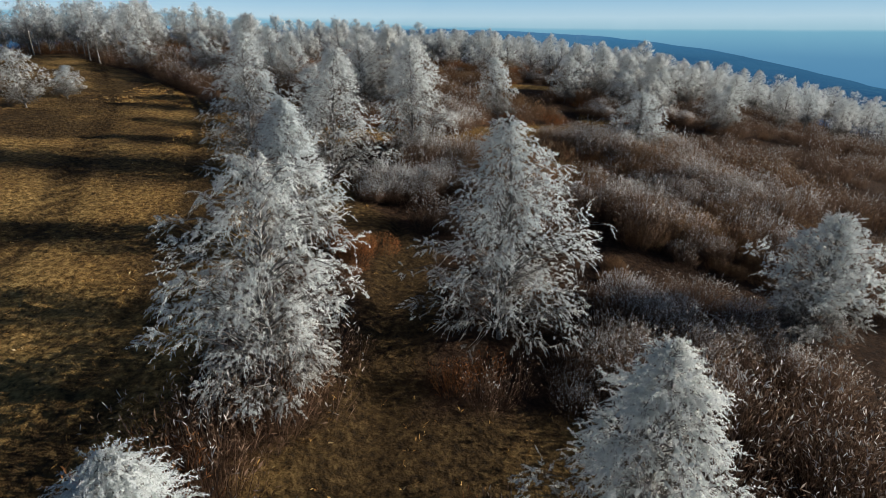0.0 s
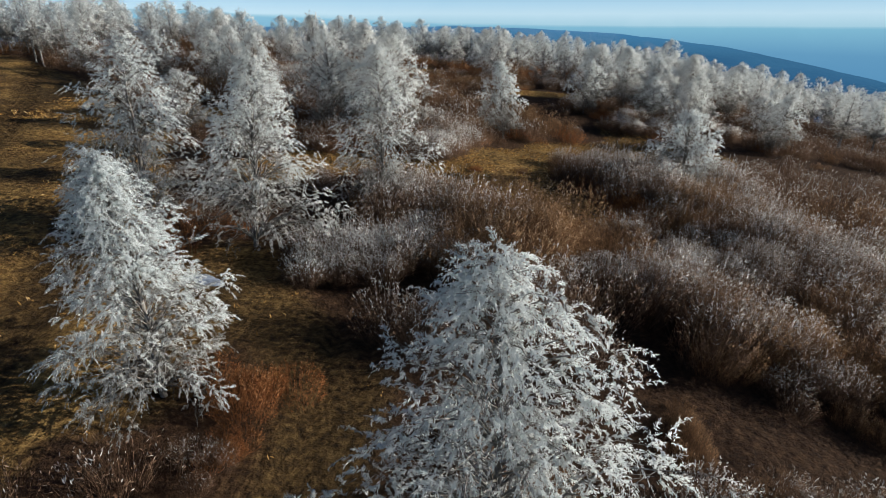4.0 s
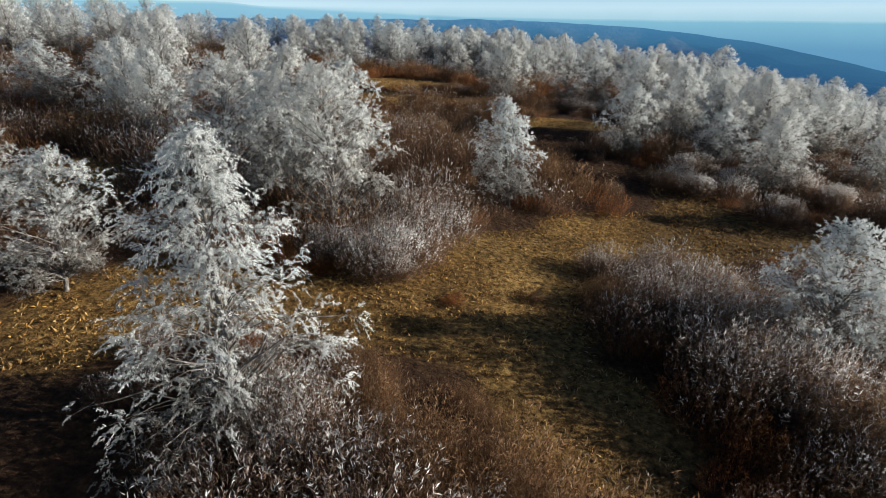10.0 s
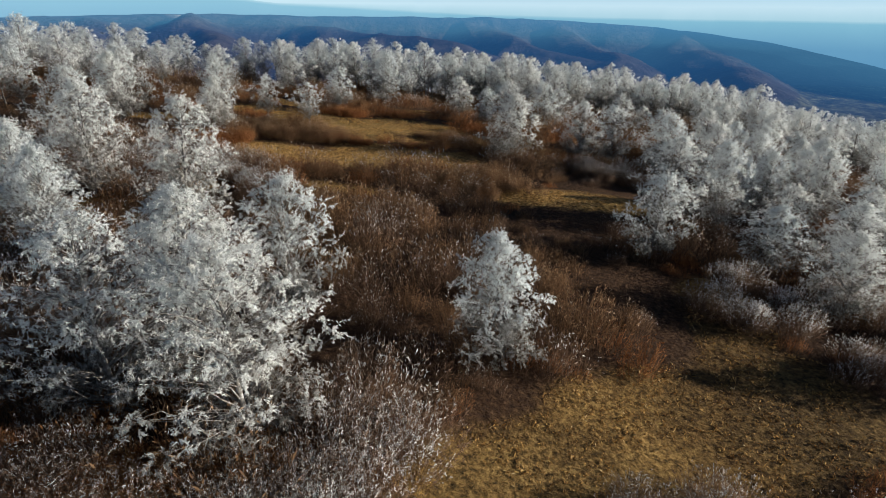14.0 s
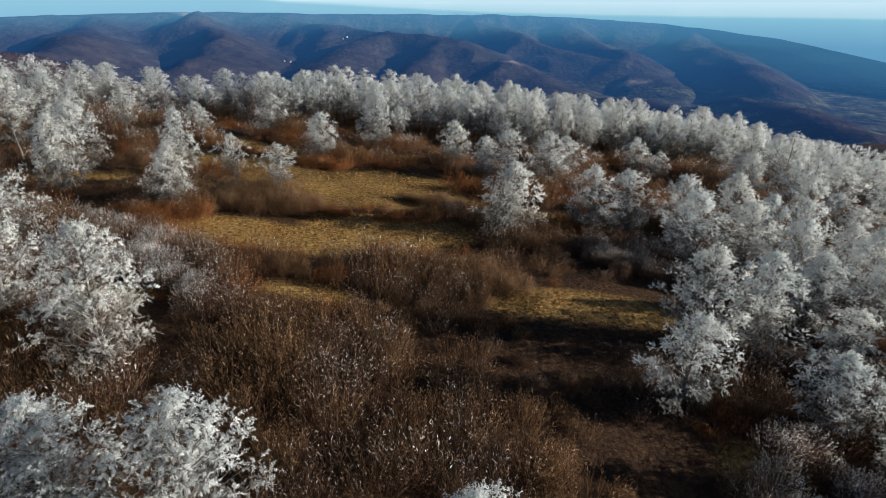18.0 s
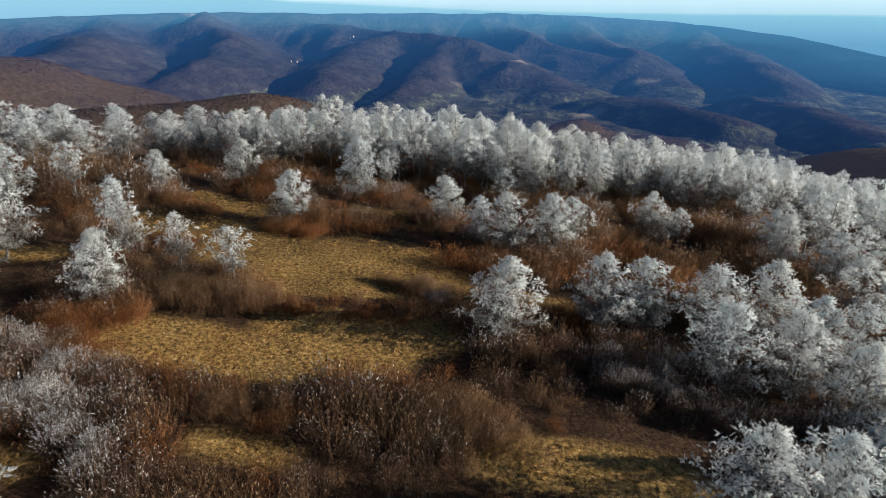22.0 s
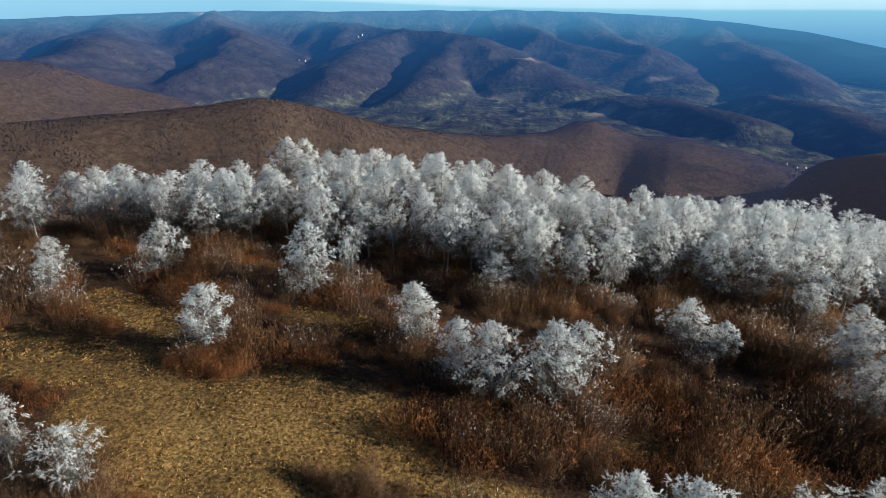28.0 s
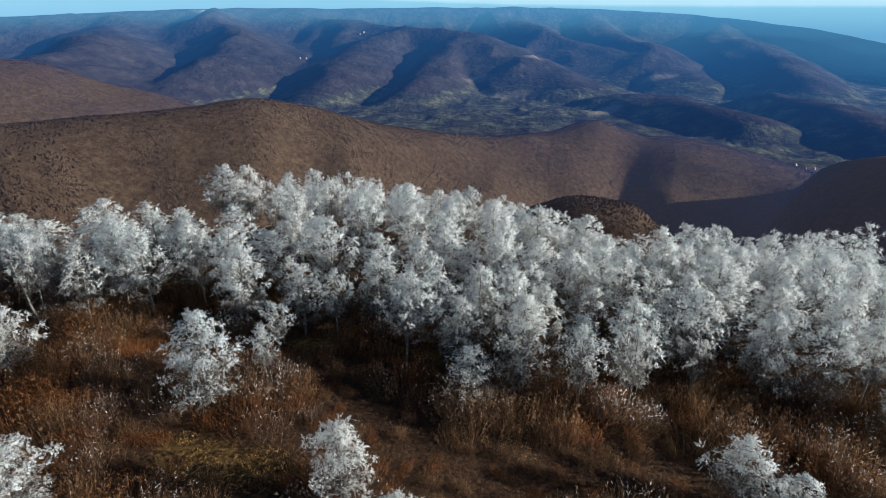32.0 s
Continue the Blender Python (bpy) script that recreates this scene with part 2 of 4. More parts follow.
def ridge(x, y):
    """Wooded ridges between the hilltop and the valley."""
    r, a = np.hypot(x - EX, y - EY), np.degrees(np.arctan2(x - EX, y - EY))
    a = a + 1.6 * fbm(x, y, 240.0, 13, 3)
    crest = curve(a, (-60, -45, -40, -35, -30, -25, -21, -17, -12, -6, -1, 4, 8, 11, 16, 20, 25, 40), (-30, -60, -62, -66, -66, -62, -78, -102, -130, -156, -184, -198, -172, -214, -219, -233, -258, -310))
    at = curve(a, (-60, -45, -30, -20, -12, -1, 8, 40), (740, 756, 795, 850, 925, 1094, 1310, 1310))
    back = np.exp(-((r - at) / np.where(r < at, 360.0, 300.0)) ** 2)
    folds = 1 - np.exp(-((r - at) / 130.0) ** 2)
    z1 = -330 + (crest + 330) * back - 44 * folds * back * (1 - creased(a / 5.5 + (r - at) * 0.0012, r / 700.0, 17))
    # the reddish hill beyond it on one side
    c2 = curve(a, (-75, -50, -43.5, -40.8, -37.2, -34, -30.5, -27, -22), (10, -8, -28, -44, -80, -112, -145, -200, -330))
    z2 = -330 + (c2 + 330) * np.exp(-((r - 1330) / 400.0) ** 2) - 22 * (1 - creased(a / 4.0, r / 500.0, 19)) * np.exp(-((r - 1000) / 260.0) ** 2)
    # a dark spur beside it
    c5 = curve(a, (24, 26.5, 28.7, 32, 60), (-330, -205, -168, -144, -120))
    z5 = -330 + (c5 + 330) * np.exp(-((r - 1010) / 260.0) ** 2)
    z4 = -330 + 186 * np.exp(-((a - 8) / 19.0) ** 2) * np.exp(-((r - 600) / 190.0) ** 2)
    z = np.maximum(np.maximum(z1, z2), np.maximum(z4, z5))
    fade = np.clip((r - 300) / 300, 0, 1)
    return z + fade * (18 * fbm(x, y, 260.0, 11, 4) + 18 * (creased(x / 110.0, y / 110.0, 21) - 0.5) * folds)


# spurs of the range across the valley: bearing, distance, height along each back
SPURS = [[(-34.8, 4166, -31), (-38.1, 3267, -96), (-41.1, 2669, -130)], [(-26.8, 4162, 5), (-24.8, 3461, -108), (-29.9, 2863, -195), (-34.0, 2465, -245)],
         [(-18.0, 4159, -40), (-11.2, 3657, -76), (-4.5, 3356, -109), (1.8, 2955, -189), (6.2, 2705, -245)], [(-11.2, 3657, -80), (-16.2, 3058, -175), (-19.5, 2459, -280)],
         [(-5.3, 3356, -116), (-8.7, 2756, -231), (-11.0, 2407, -285)], [(-1.0, 4255, -4), (3.3, 3655, -121), (10.2, 3255, -190)],
         [(7.3, 4255, -37), (11.1, 3455, -165), (16.3, 2956, -250)], [(17.1, 4256, -65), (21.5, 3357, -185), (25.6, 2858, -250)],
         [(9.9, 2455, -275), (14.1, 2355, -262), (21.1, 2057, -275)], [(24.0, 2557, -270), (29.2, 2259, -262), (32.2, 1960, -270)]]


def far_hills(x, y):
    """The range across the valley: a long crest with spurs that run down to the valley floor, cut by ravines."""
    r, a = np.hypot(x - EX, y - EY), np.degrees(np.arctan2(x - EX, y - EY))
    top = curve(a, (-70, -42.4, -36.8, -28.6, -17.9, -7.4, 5.2, 13.3, 18.8, 23.5, 30.8, 37, 60), (0, -22, -2, 20, 16, 18, 12, -18, -58, -98, -200, -296, -330))
    foot = np.interp(a, (-70, -43, -28, -15, 5, 20, 30, 60), (1700, 1750, 2350, 2850, 3050, 2800, 2600, 2500))
    k = np.clip((r - foot) / (4320 - foot), 0, 1)
    z = -330 + (top + 330) * k ** 2.2
    wx, wy = x + 260 * fbm(x, y, 700.0, 31, 4), y + 260 * fbm(x, y, 700.0, 37, 4)
    for row in SPURS:
        pts_ = [(EX + d * math.sin(radians(b_)), EY + d * math.cos(radians(b_)), h) for b_, d, h in row]
        for (x1, y1, h1), (x2, y2, h2) in zip(pts_, pts_[1:]):
            dx, dy = x2 - x1, y2 - y1
            t = np.clip(((wx - x1) * dx + (wy - y1) * dy) / (dx * dx + dy * dy), 0, 1)
            d = np.hypot(wx - x1 - t * dx, wy - y1 - t * dy)
            z = np.maximum(z, h1 + (h2 - h1) * t - 0.40 * (np.sqrt(d * d + 70.0 ** 2) - 70))
    z = np.maximum(z, -330)
    high = np.clip((z + 330) / 110, 0, 1) * np.clip((4460 - r) / 300, 0.15, 1)
    ravine = 0.6 * creased(wx / 420.0, wy / 420.0, 41) + 0.4 * creased(wx / 190.0, wy / 190.0, 43)
    return z + high * (62 * (ravine - 0.62) + 40 * fbm(x, y, 330.0, 47, 4)) + 14 * fbm(x, y, 400.0, 49, 3)


def land(x, y):
    base = hill(x, y) + np.where((np.abs(x) < 260) & (y < 420), bumps(x, y), 0)
    out = np.maximum(ridge(x, y), far_hills(x, y))
    return np.maximum(base, out)


def graded(lo, fine_lo, fine_hi, hi, step, growth):
    v = list(np.arange(fine_lo, fine_hi + 0.01, step))
    s = step
    while v[-1] < hi:
        s *= growth
        v.append(v[-1] + min(s, 28))
    s = step
    while v[0] > lo:
        s *= growth
        v.insert(0, v[0] - min(s, 34))
    return np.array(v)


# grass clearings: strokes x, y, x, y, radius
CLEAR_NEAR = [(-12, 84, 10, 84, 5.5), (8, 91, 20, 100, 6.5), (20, 101, 33, 107, 7), (30, 104, 32, 121, 3.6), (12, 76, 8, 84, 4),
              (-3.5, 18, -3, 44, 2.6), (-16, 78, -11, 88, 4.5), (-33, 101, -30, 99, 5), (-46, 122, -35, 126, 3), (-14, 44, -13, 55, 4),
              (-9, 51, -5, 46, 2.4), (-4, 20, 7, 21, 4.5), (31, 104, 40, 104, 4), (9, 80, 13.2, 71, 3.2), (14, 77, 15.2, 72.5, 2.4)]
CLEAR_FAR = [(-28, 154.0, -11, 153, 4.2), (-13, 160, 4, 160.5, 4.0), (-9, 154, 0, 156, 3.0), (-19, 168, -17, 181, 4.5), (-16, 180, 3, 175, 5.5), (4, 174, 20, 172, 2.2), (-44, 199, -29, 195, 3.5),
             (13, 142.3, 27, 142, 3.0), (-14, 140.5, -7, 140.3, 1.4), (-31, 135, -27, 136, 1.8), (-60, 168, -51, 171, 2.2), (-46, 186, -28, 184, 5),
             (-27, 178, -8, 178, 6), (-12, 185, 0, 182, 4.5), (-14, 170, 4, 172, 3.5), (-15, 201, -6, 200, 2.6), (28, 183, 31, 184, 2),
             (44, 180, 47, 180, 2), (2, 225, 10, 222.5, 1.8), (-10, 223, -7, 224, 1.8)]


def stroke_distance(x, y, s):
    x1, y1, x2, y2, rad = s
    dx, dy = x2 - x1, y2 - y1
    t = np.clip(((x - x1) * dx + (y - y1) * dy) / max(dx * dx + dy * dy, 1e-6), 0, 1)
    return np.hypot(x - x1 - t * dx, y - y1 - t * dy) - rad


def field_edge(x, y):
    """Below 0 inside the ploughed strip of meadow beside the wood."""
    edge = np.interp(y, (-40, 20, 45, 70, 90, 120, 150), (-12, -13.5, -15.5, -24, -33, -62, -95))
    return np.maximum(x - edge, y - 150)


def clearing(x, y):
    """Below 0 on open grass."""
    d = np.minimum(field_edge(x, y), 999)
    for s in CLEAR_NEAR + CLEAR_FAR:
        d = np.minimum(d, stroke_distance(x, y, s))
    return d + 2.2 * fbm(x, y, 5.0, 51, 3)


def ruts(x, y):
    """Wheel tracks that run along the meadow and through the gap."""
    lane = np.interp(y, (-20, 20, 45, 90, 140), (-15, -17.5, -20.5, -37, -66))
    lane2 = np.interp(y, (-20, 20, 45, 90, 140), (-26, -29, -33, -52, -82))
    gap = np.interp(y, (0, 25, 50, 60), (-3.5, -3.4, -3.0, -9))
    v = 0
    for line, w in ((lane, 0.9), (lane2, 0.9), (gap, 0.8)):
        for side in (-w, w):
            v = np.maximum(v, np.exp(-((x - line - side) / 0.60) ** 2) * (y < 150) * np.where(line is gap, y < 60, True))
    return v


gx = graded(-4300, -80, 110, 3600, 1.0, 1.10)
gy = graded(-400, 0, 240, 4750, 1.0, 1.10)
XX, YY = np.meshgrid(gx, gy)
ZZ = land(XX, YY) - 0.35 * ruts(XX, YY)
nx, ny = len(gx), len(gy)
idx = np.arange(nx * ny).reshape(ny, nx)
quads = np.stack([idx[:-1, :-1], idx[:-1, 1:], idx[1:, 1:], idx[1:, :-1]], -1).reshape(-1, 4)
g_at = np.clip(0.5 - clearing(XX, YY) / 1.6, 0, 1).ravel()
# ruts and brown earth, with tree shade painted in by the terms below
worn_shade_at = np.clip(ruts(XX, YY) + 0.95 * np.clip(3.0 * fbm(XX, YY, 7.0, 61, 3) + 0.35, 0, 1) * (field_edge(XX, YY) < 0)
               # far clearing darkened for the trees' shade on it
               + np.clip((YY - 163) / 6, 0, 1) * (0.30 + 0.45 * np.clip((YY - 178) / 8, 0, 1) + 1.2 * fbm(XX, YY, 6.0, 67, 3))
               # near clearing: browner grass, darkened further on the right as shadow
               + np.clip((YY - 66) / 8, 0, 1) * np.clip((128 - YY) / 10, 0, 1) * (0.42 + 0.35 * np.clip((XX - 16) / 8, 0, 1) + 1.2 * fbm(XX, YY, 5.0, 69, 3))
               # shadow of the trees beside the gap, painted as dark earth
               + 0.6 * np.exp(-((XX + 2.5) / 5.0) ** 2) * np.clip((52 - YY) / 6, 0, 1)
               # brown trampled ground, darkened also for the shade lying there
               + (field_edge(XX, YY) > 1.0) * np.clip((66 - YY) / 14, 0, 1) * (0.75 + 1.0 * fbm(XX, YY, 4.0, 63, 3)), 0, 1).ravel()
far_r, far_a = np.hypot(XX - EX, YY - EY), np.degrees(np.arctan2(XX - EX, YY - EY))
# strength of the haze emission on the land, growing with distance
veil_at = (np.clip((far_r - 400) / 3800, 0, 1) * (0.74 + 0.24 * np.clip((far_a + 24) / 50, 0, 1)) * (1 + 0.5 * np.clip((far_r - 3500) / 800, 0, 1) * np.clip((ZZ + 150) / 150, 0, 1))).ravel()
bare_at = np.zeros_like(XX)     # pale bare slopes and stubble fields: x, y, length, width, turn, strength
for bx, by, bl, bw, bt, bs in ((-290, 4010, 70, 38, 20, 0.75), (-648, 4120, 60, 22, 0, 0.8), (137, 3147, 85, 55, 10, 0.5), (670, 2560, 150, 26, -18, 0.4), (361, 2382, 55, 40, 30, 0.5),
                               (-1965, 3945, 130, 22, 0, 0.45), (695, 3046, 90, 34, 12, 0.35), (0, 2700, 80, 34, 0, 0.25), (-150, 2900, 60, 30, 20, 0.25)):
    cb, sb = math.cos(radians(bt)), math.sin(radians(bt))
    du, dv = (XX - bx) * cb + (YY - by) * sb, -(XX - bx) * sb + (YY - by) * cb
    bare_at = np.maximum(bare_at, bs * np.clip(1.6 - (du / bl) ** 2 - (dv / bw) ** 2 + 1.6 * fbm(XX, YY, 40.0, 111, 3), 0, 1))
bare_at = bare_at.ravel()
me = mesh_from("ground", np.stack([XX, YY, ZZ], -1).reshape(-1, 3), [quads], M_GROUND, [("grass", g_at), ("worn_shade", worn_shade_at), ("haze_glow", veil_at), ("bare", bare_at)], True)
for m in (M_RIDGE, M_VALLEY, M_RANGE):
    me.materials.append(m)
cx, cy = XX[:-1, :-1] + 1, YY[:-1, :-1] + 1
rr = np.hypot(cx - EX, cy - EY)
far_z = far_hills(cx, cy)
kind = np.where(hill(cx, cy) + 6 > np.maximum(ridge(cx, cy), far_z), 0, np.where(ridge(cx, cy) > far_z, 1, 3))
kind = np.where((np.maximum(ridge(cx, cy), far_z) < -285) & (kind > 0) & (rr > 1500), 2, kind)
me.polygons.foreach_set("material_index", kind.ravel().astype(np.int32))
tagged(new("ground", me), "hilltop of dry grass and leaf litter, falling to wooded hills and a valley", "ground", kind="structure")

# hazy distance that closes the view all round; its haze and low sky glow by emission
ba = np.radians(np.arange(0, 360.1, 1.5))
crest = np.interp((np.degrees(ba) + 180) % 360 - 180, (-180, -60, -40, -23, -20, -14, -7, 0, 9, 30, 90, 180), (60, 130, 128, 122, 95, 80, 58, 36, 27, 24, 24, 60))
bv, bveil = [], []
SKY_TOP = 205.0
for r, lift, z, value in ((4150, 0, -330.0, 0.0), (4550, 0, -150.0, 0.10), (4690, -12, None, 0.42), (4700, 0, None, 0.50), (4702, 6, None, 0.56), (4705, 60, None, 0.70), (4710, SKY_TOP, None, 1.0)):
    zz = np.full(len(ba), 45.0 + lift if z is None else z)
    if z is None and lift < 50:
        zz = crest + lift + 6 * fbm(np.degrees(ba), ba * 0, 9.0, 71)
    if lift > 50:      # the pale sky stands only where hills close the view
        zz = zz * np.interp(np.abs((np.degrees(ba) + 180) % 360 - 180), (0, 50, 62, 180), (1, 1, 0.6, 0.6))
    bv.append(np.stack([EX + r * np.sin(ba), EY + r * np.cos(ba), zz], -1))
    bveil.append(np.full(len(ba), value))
n = len(ba)
k = np.arange(n - 1)
bq = np.concatenate([np.stack([k + j * n, k + 1 + j * n, k + 1 + (j + 1) * n, k + (j + 1) * n], -1) for j in range(len(bv) - 1)])
tagged(new("backdrop", mesh_from("backdrop", np.concatenate(bv), [bq], M_PLAIN, [("haze_glow", np.concatenate(bveil))], smooth=True)), "self-glowing pale blue plain and plateau in haze under a pale sky", "backdrop", kind="structure")


# ---------------------------------------------------------------- plants
def tube(points, radii, sides=5):
    """A tapered tube along points."""
    pts = np.asarray(points, float)
    d = unit(np.gradient(pts, axis=0))
    ref = np.where(np.abs(d[:, 2:3]) < 0.9, np.array([[0, 0, 1.0]]), np.array([[1.0, 0, 0]]))
    u = unit(np.cross(d, ref))
    w = np.cross(d, u)
    a = np.arange(sides) / sides * 2 * math.pi
    ring = pts[:, None] + np.asarray(radii)[:, None, None] * (np.cos(a)[None, :, None] * u[:, None] + np.sin(a)[None, :, None] * w[:, None])
    n = len(pts)
    i = np.arange(n * sides).reshape(n, sides)
    f = np.stack([i[:-1], np.roll(i[:-1], -1, 1), np.roll(i[1:], -1, 1), i[1:]], -1).reshape(-1, 4)
    return ring.reshape(-1, 3), f


def blades(origin, way, length, width, side, bend):
    """Leaf-shaped blades: root, two shoulders, drooping tip. Returns verts (n x 4) and quads."""
    tip = origin + way * length[:, None] - np.array([0, 0, 1.0]) * (bend * length)[:, None]
    mid = origin + way * (0.5 * length)[:, None] - np.array([0, 0, 0.25]) * (bend * length)[:, None]
    v = np.stack([origin, mid + side * width[:, None], tip, mid - side * width[:, None]], 1)
    n = len(origin)
    return v.reshape(-1, 3), np.arange(4 * n).reshape(n, 4)


def soften(v, f, out, own=0.3):
    """Turn each blade's face to the side that out names and shade it mostly by out. Returns quads and normals for each corner point."""
    q = v.reshape(-1, 4, 3)
    n = unit(np.cross(q[:, 2] - q[:, 0], q[:, 3] - q[:, 1]))
    flip = np.sum(n * out, -1) < 0
    f = np.where(flip[:, None], f[:, ::-1], f)
    n = np.where(flip[:, None], -n, n)
    return f, np.repeat(unit(out + own * n), 4, 0)


def profile(q, style):
    """Half width of the crown at the share q of the crown's height."""
    if style == "cone":
        return np.interp(q, (0, 0.12, 0.35, 0.6, 0.8, 0.93, 1), (0.86, 1.0, 0.88, 0.65, 0.44, 0.27, 0.08))
    if style == "column":
        return np.interp(q, (0, 0.12, 0.35, 0.6, 0.8, 0.93, 1), (0.80, 0.94, 1.0, 0.96, 0.84, 0.62, 0.25))
    if style == "egg":
        return np.interp(q, (0, 0.15, 0.4, 0.65, 0.85, 1), (0.62, 0.92, 1.0, 0.80, 0.50, 0.14))
    if style == "round":
        return np.interp(q, (0, 0.15, 0.4, 0.65, 0.85, 1), (0.60, 0.88, 1.0, 0.90, 0.62, 0.20))
    return np.interp(q, (0, 0.2, 0.45, 0.7, 0.88, 1), (0.42, 0.78, 1.0, 0.84, 0.52, 0.16))


def needles(g, O, axis, length, count, nl, nw, droop, wild):
    """Sprays of rimed twigs: needles set forward along a drooping axis. Returns roots, ways, lengths, widths, place along the axis, spray index."""
    n = len(O)
    t = np.tile((np.arange(count) + 0.5) / count, (n, 1)) + g.normal(0, 0.05, (n, count))
    root = O[:, None] + axis[:, None] * (t * length[:, None])[..., None]
    root[..., 2] -= droop[:, None] * length[:, None] * np.clip(t, 0, 2) ** 2
    down = np.zeros((n, count, 3))
    down[..., 2] = -droop[:, None] * 1.4 * t
    way = unit(axis[:, None] * 0.80 + down + g.normal(0, wild, (n, count, 3)))
    ln = nl * g.uniform(0.6, 1.3, (n, count)) * (1.1 - 0.35 * t)
    return root.reshape(-1, 3), way.reshape(-1, 3), ln.ravel(), (ln * nw).ravel(), t.ravel(), np.repeat(np.arange(n), count)


def tree_mesh(seed, height, width, bare, style, clumps, sprays, count, nl, nw, spray=0.75):
    """One tree at the origin: (trunk mesh, crown mesh). Limbs run from the trunk to clumps of rimed twigs that fill the crown's outline;
    bare: height at which the crown starts; sprays of count needles of length nl."""
    g = np.random.default_rng(seed)
    lean = g.normal(0, 0.03, 2)
    tz = np.linspace(-0.6, height * 0.95, 9)
    sway = np.cumsum(g.normal(0, 0.07, (9, 2)), 0) * (height / 11)
    tp = np.stack([lean[0] * tz + sway[:, 0] - sway[0, 0], lean[1] * tz + sway[:, 1] - sway[0, 1], tz], -1)
    tv, tf = tube(tp, 0.013 * height * (1 - np.linspace(0, 1, 9)) ** 0.8 + 0.02, 7)
    TV, TF, off = [tv], [tf], len(tv)
    O, AX, FR_SHADE, SL, PC = [], [], [], [], []
    cone = style in ("cone", "column")
    lobe = g.uniform(0, 6.3, 4)
    for i in range(clumps):
        q = ((i + g.random()) / clumps) ** 0.92
        az = i * 2.39996 + g.normal(0, 0.35)
        lump = 1 + 0.15 * math.sin(2 * az + lobe[0] + 3 * q) + 0.12 * math.sin(3 * az + lobe[1] - 7 * q) + 0.13 * math.sin(17 * q + lobe[2] + az)
        R = 0.5 * width * float(profile(q, style)) * lump
        rc = width * g.uniform(0.045, 0.095) * (1.12 - 0.35 * q)
        inner = g.random() < 0.22
        rho = max(R - 0.75 * rc, 0.05) * (g.uniform(0.2, 0.65) if inner else g.choice((0.72, 0.85, 0.95, 1.05, 1.22)) * g.uniform(0.94, 1.06))
        z = bare + rc * 0.5 + (height - bare - rc) * q + g.normal(0, 0.02 * height) * (1 - q)
        tx_, ty_ = np.interp(z, tz, tp[:, 0]), np.interp(z, tz, tp[:, 1])
        hd = np.array([math.cos(az), math.sin(az), 0])
        c = np.array([tx_, ty_, z]) + hd * rho
        # the limb rises from the trunk and, on broad low boughs, hangs over at its end
        foot = max(z - rho * (0.55 if cone else 0.85) * g.uniform(0.7, 1.2), min(bare * 0.9, z))
        base = np.array([np.interp(foot, tz, tp[:, 0]), np.interp(foot, tz, tp[:, 1]), foot])
        s = np.linspace(0, 1, 6)
        pts = base + (c - base) * s[:, None]
        pts[:, 2] += rho * (0.22 if cone else 0.10) * np.sin(s * math.pi)
        pts[1:-1] += g.normal(0, 0.035 * rho + 0.01, (4, 3))
        lv, lf = tube(pts, np.linspace(0.011 * rho + 0.012, 0.006, 6), 4)
        TV.append(lv)
        TF.append(lf + off)
        off += len(lv)
        k = max(4, int(sprays / clumps * (rc / (0.068 * width)) ** 2 * np.interp(q, (0, 0.25), (0.7, 1.0))))
        ball = unit(g.normal(0, 1, (k, 3)) + hd * 0.35 + np.array([0, 0, 0.30]))
        jit = ball * (rc * g.random(k) ** 0.40)[:, None] * np.array([1, 1, 0.72])
        back = g.random(k) < 0.26       # some twigs sit along the limb
        ts = g.uniform(0.28, 1.0, k)
        here = np.stack([np.interp(ts, s, pts[:, j]) for j in range(3)], -1) + g.normal(0, 0.16, (k, 3))
        p = np.where(back[:, None], here, c + jit)
        O.append(p)
        if cone:
            AX.append(unit(hd * 0.60 + 0.60 * ball + np.array([0, 0, 0.10]) + g.normal(0, 0.40, (k, 3))))
        else:
            AX.append(unit(hd * 0.25 + 0.75 * ball + np.array([0, 0, 0.22]) + g.normal(0, 0.55, (k, 3))))
        SL.append(spray * g.choice((0.5, 0.7, 0.9, 1.1, 1.6), k) * (1.0 if cone else 0.75))
        PC.append(np.tile(c - np.array([0, 0, 0.25 * rc]) - hd * 0.2 * rc, (k, 1)))
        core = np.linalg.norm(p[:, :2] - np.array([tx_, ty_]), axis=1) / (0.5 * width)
        # less rime low in the crown; clump undersides and insides also darkened as shade
        FR_SHADE.append(np.clip(g.uniform(0.86 if cone else 0.74, 1.08) * (0.46 + 0.34 * core + 0.62 * q ** 0.7) * np.interp(q, (0, 0.24, 0.52), (0.52, 0.80, 1.0) if cone else (0.27, 0.54, 0.95)) * np.where(back, 0.70, 1.0)
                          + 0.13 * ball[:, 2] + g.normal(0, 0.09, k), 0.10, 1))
        # bare twigs from the limb into the clump
        for a, b2 in zip(here[:2], p[:2]):
            lv, lf = tube(np.stack([a, (a + b2) / 2 + g.normal(0, 0.04, 3), b2]), (0.014, 0.010, 0.006), 3)
            TV.append(lv)
            TF.append(lf + off)
            off += len(lv)
    O, AX, FR_SHADE, SL, PC = map(np.concatenate, (O, AX, FR_SHADE, SL, PC))
    keep = O[:, 2] > 0.3
    O, AX, FR_SHADE, SL, PC = O[keep], AX[keep], FR_SHADE[keep], SL[keep], PC[keep]
    n = len(O)
    root, way, ln, wd, t, who = needles(g, O, AX, SL, count, nl, nw, g.uniform(0.15, 0.65, n) * (1.0 if cone else 0.5), 0.50 if cone else 0.72)
    m = len(root)
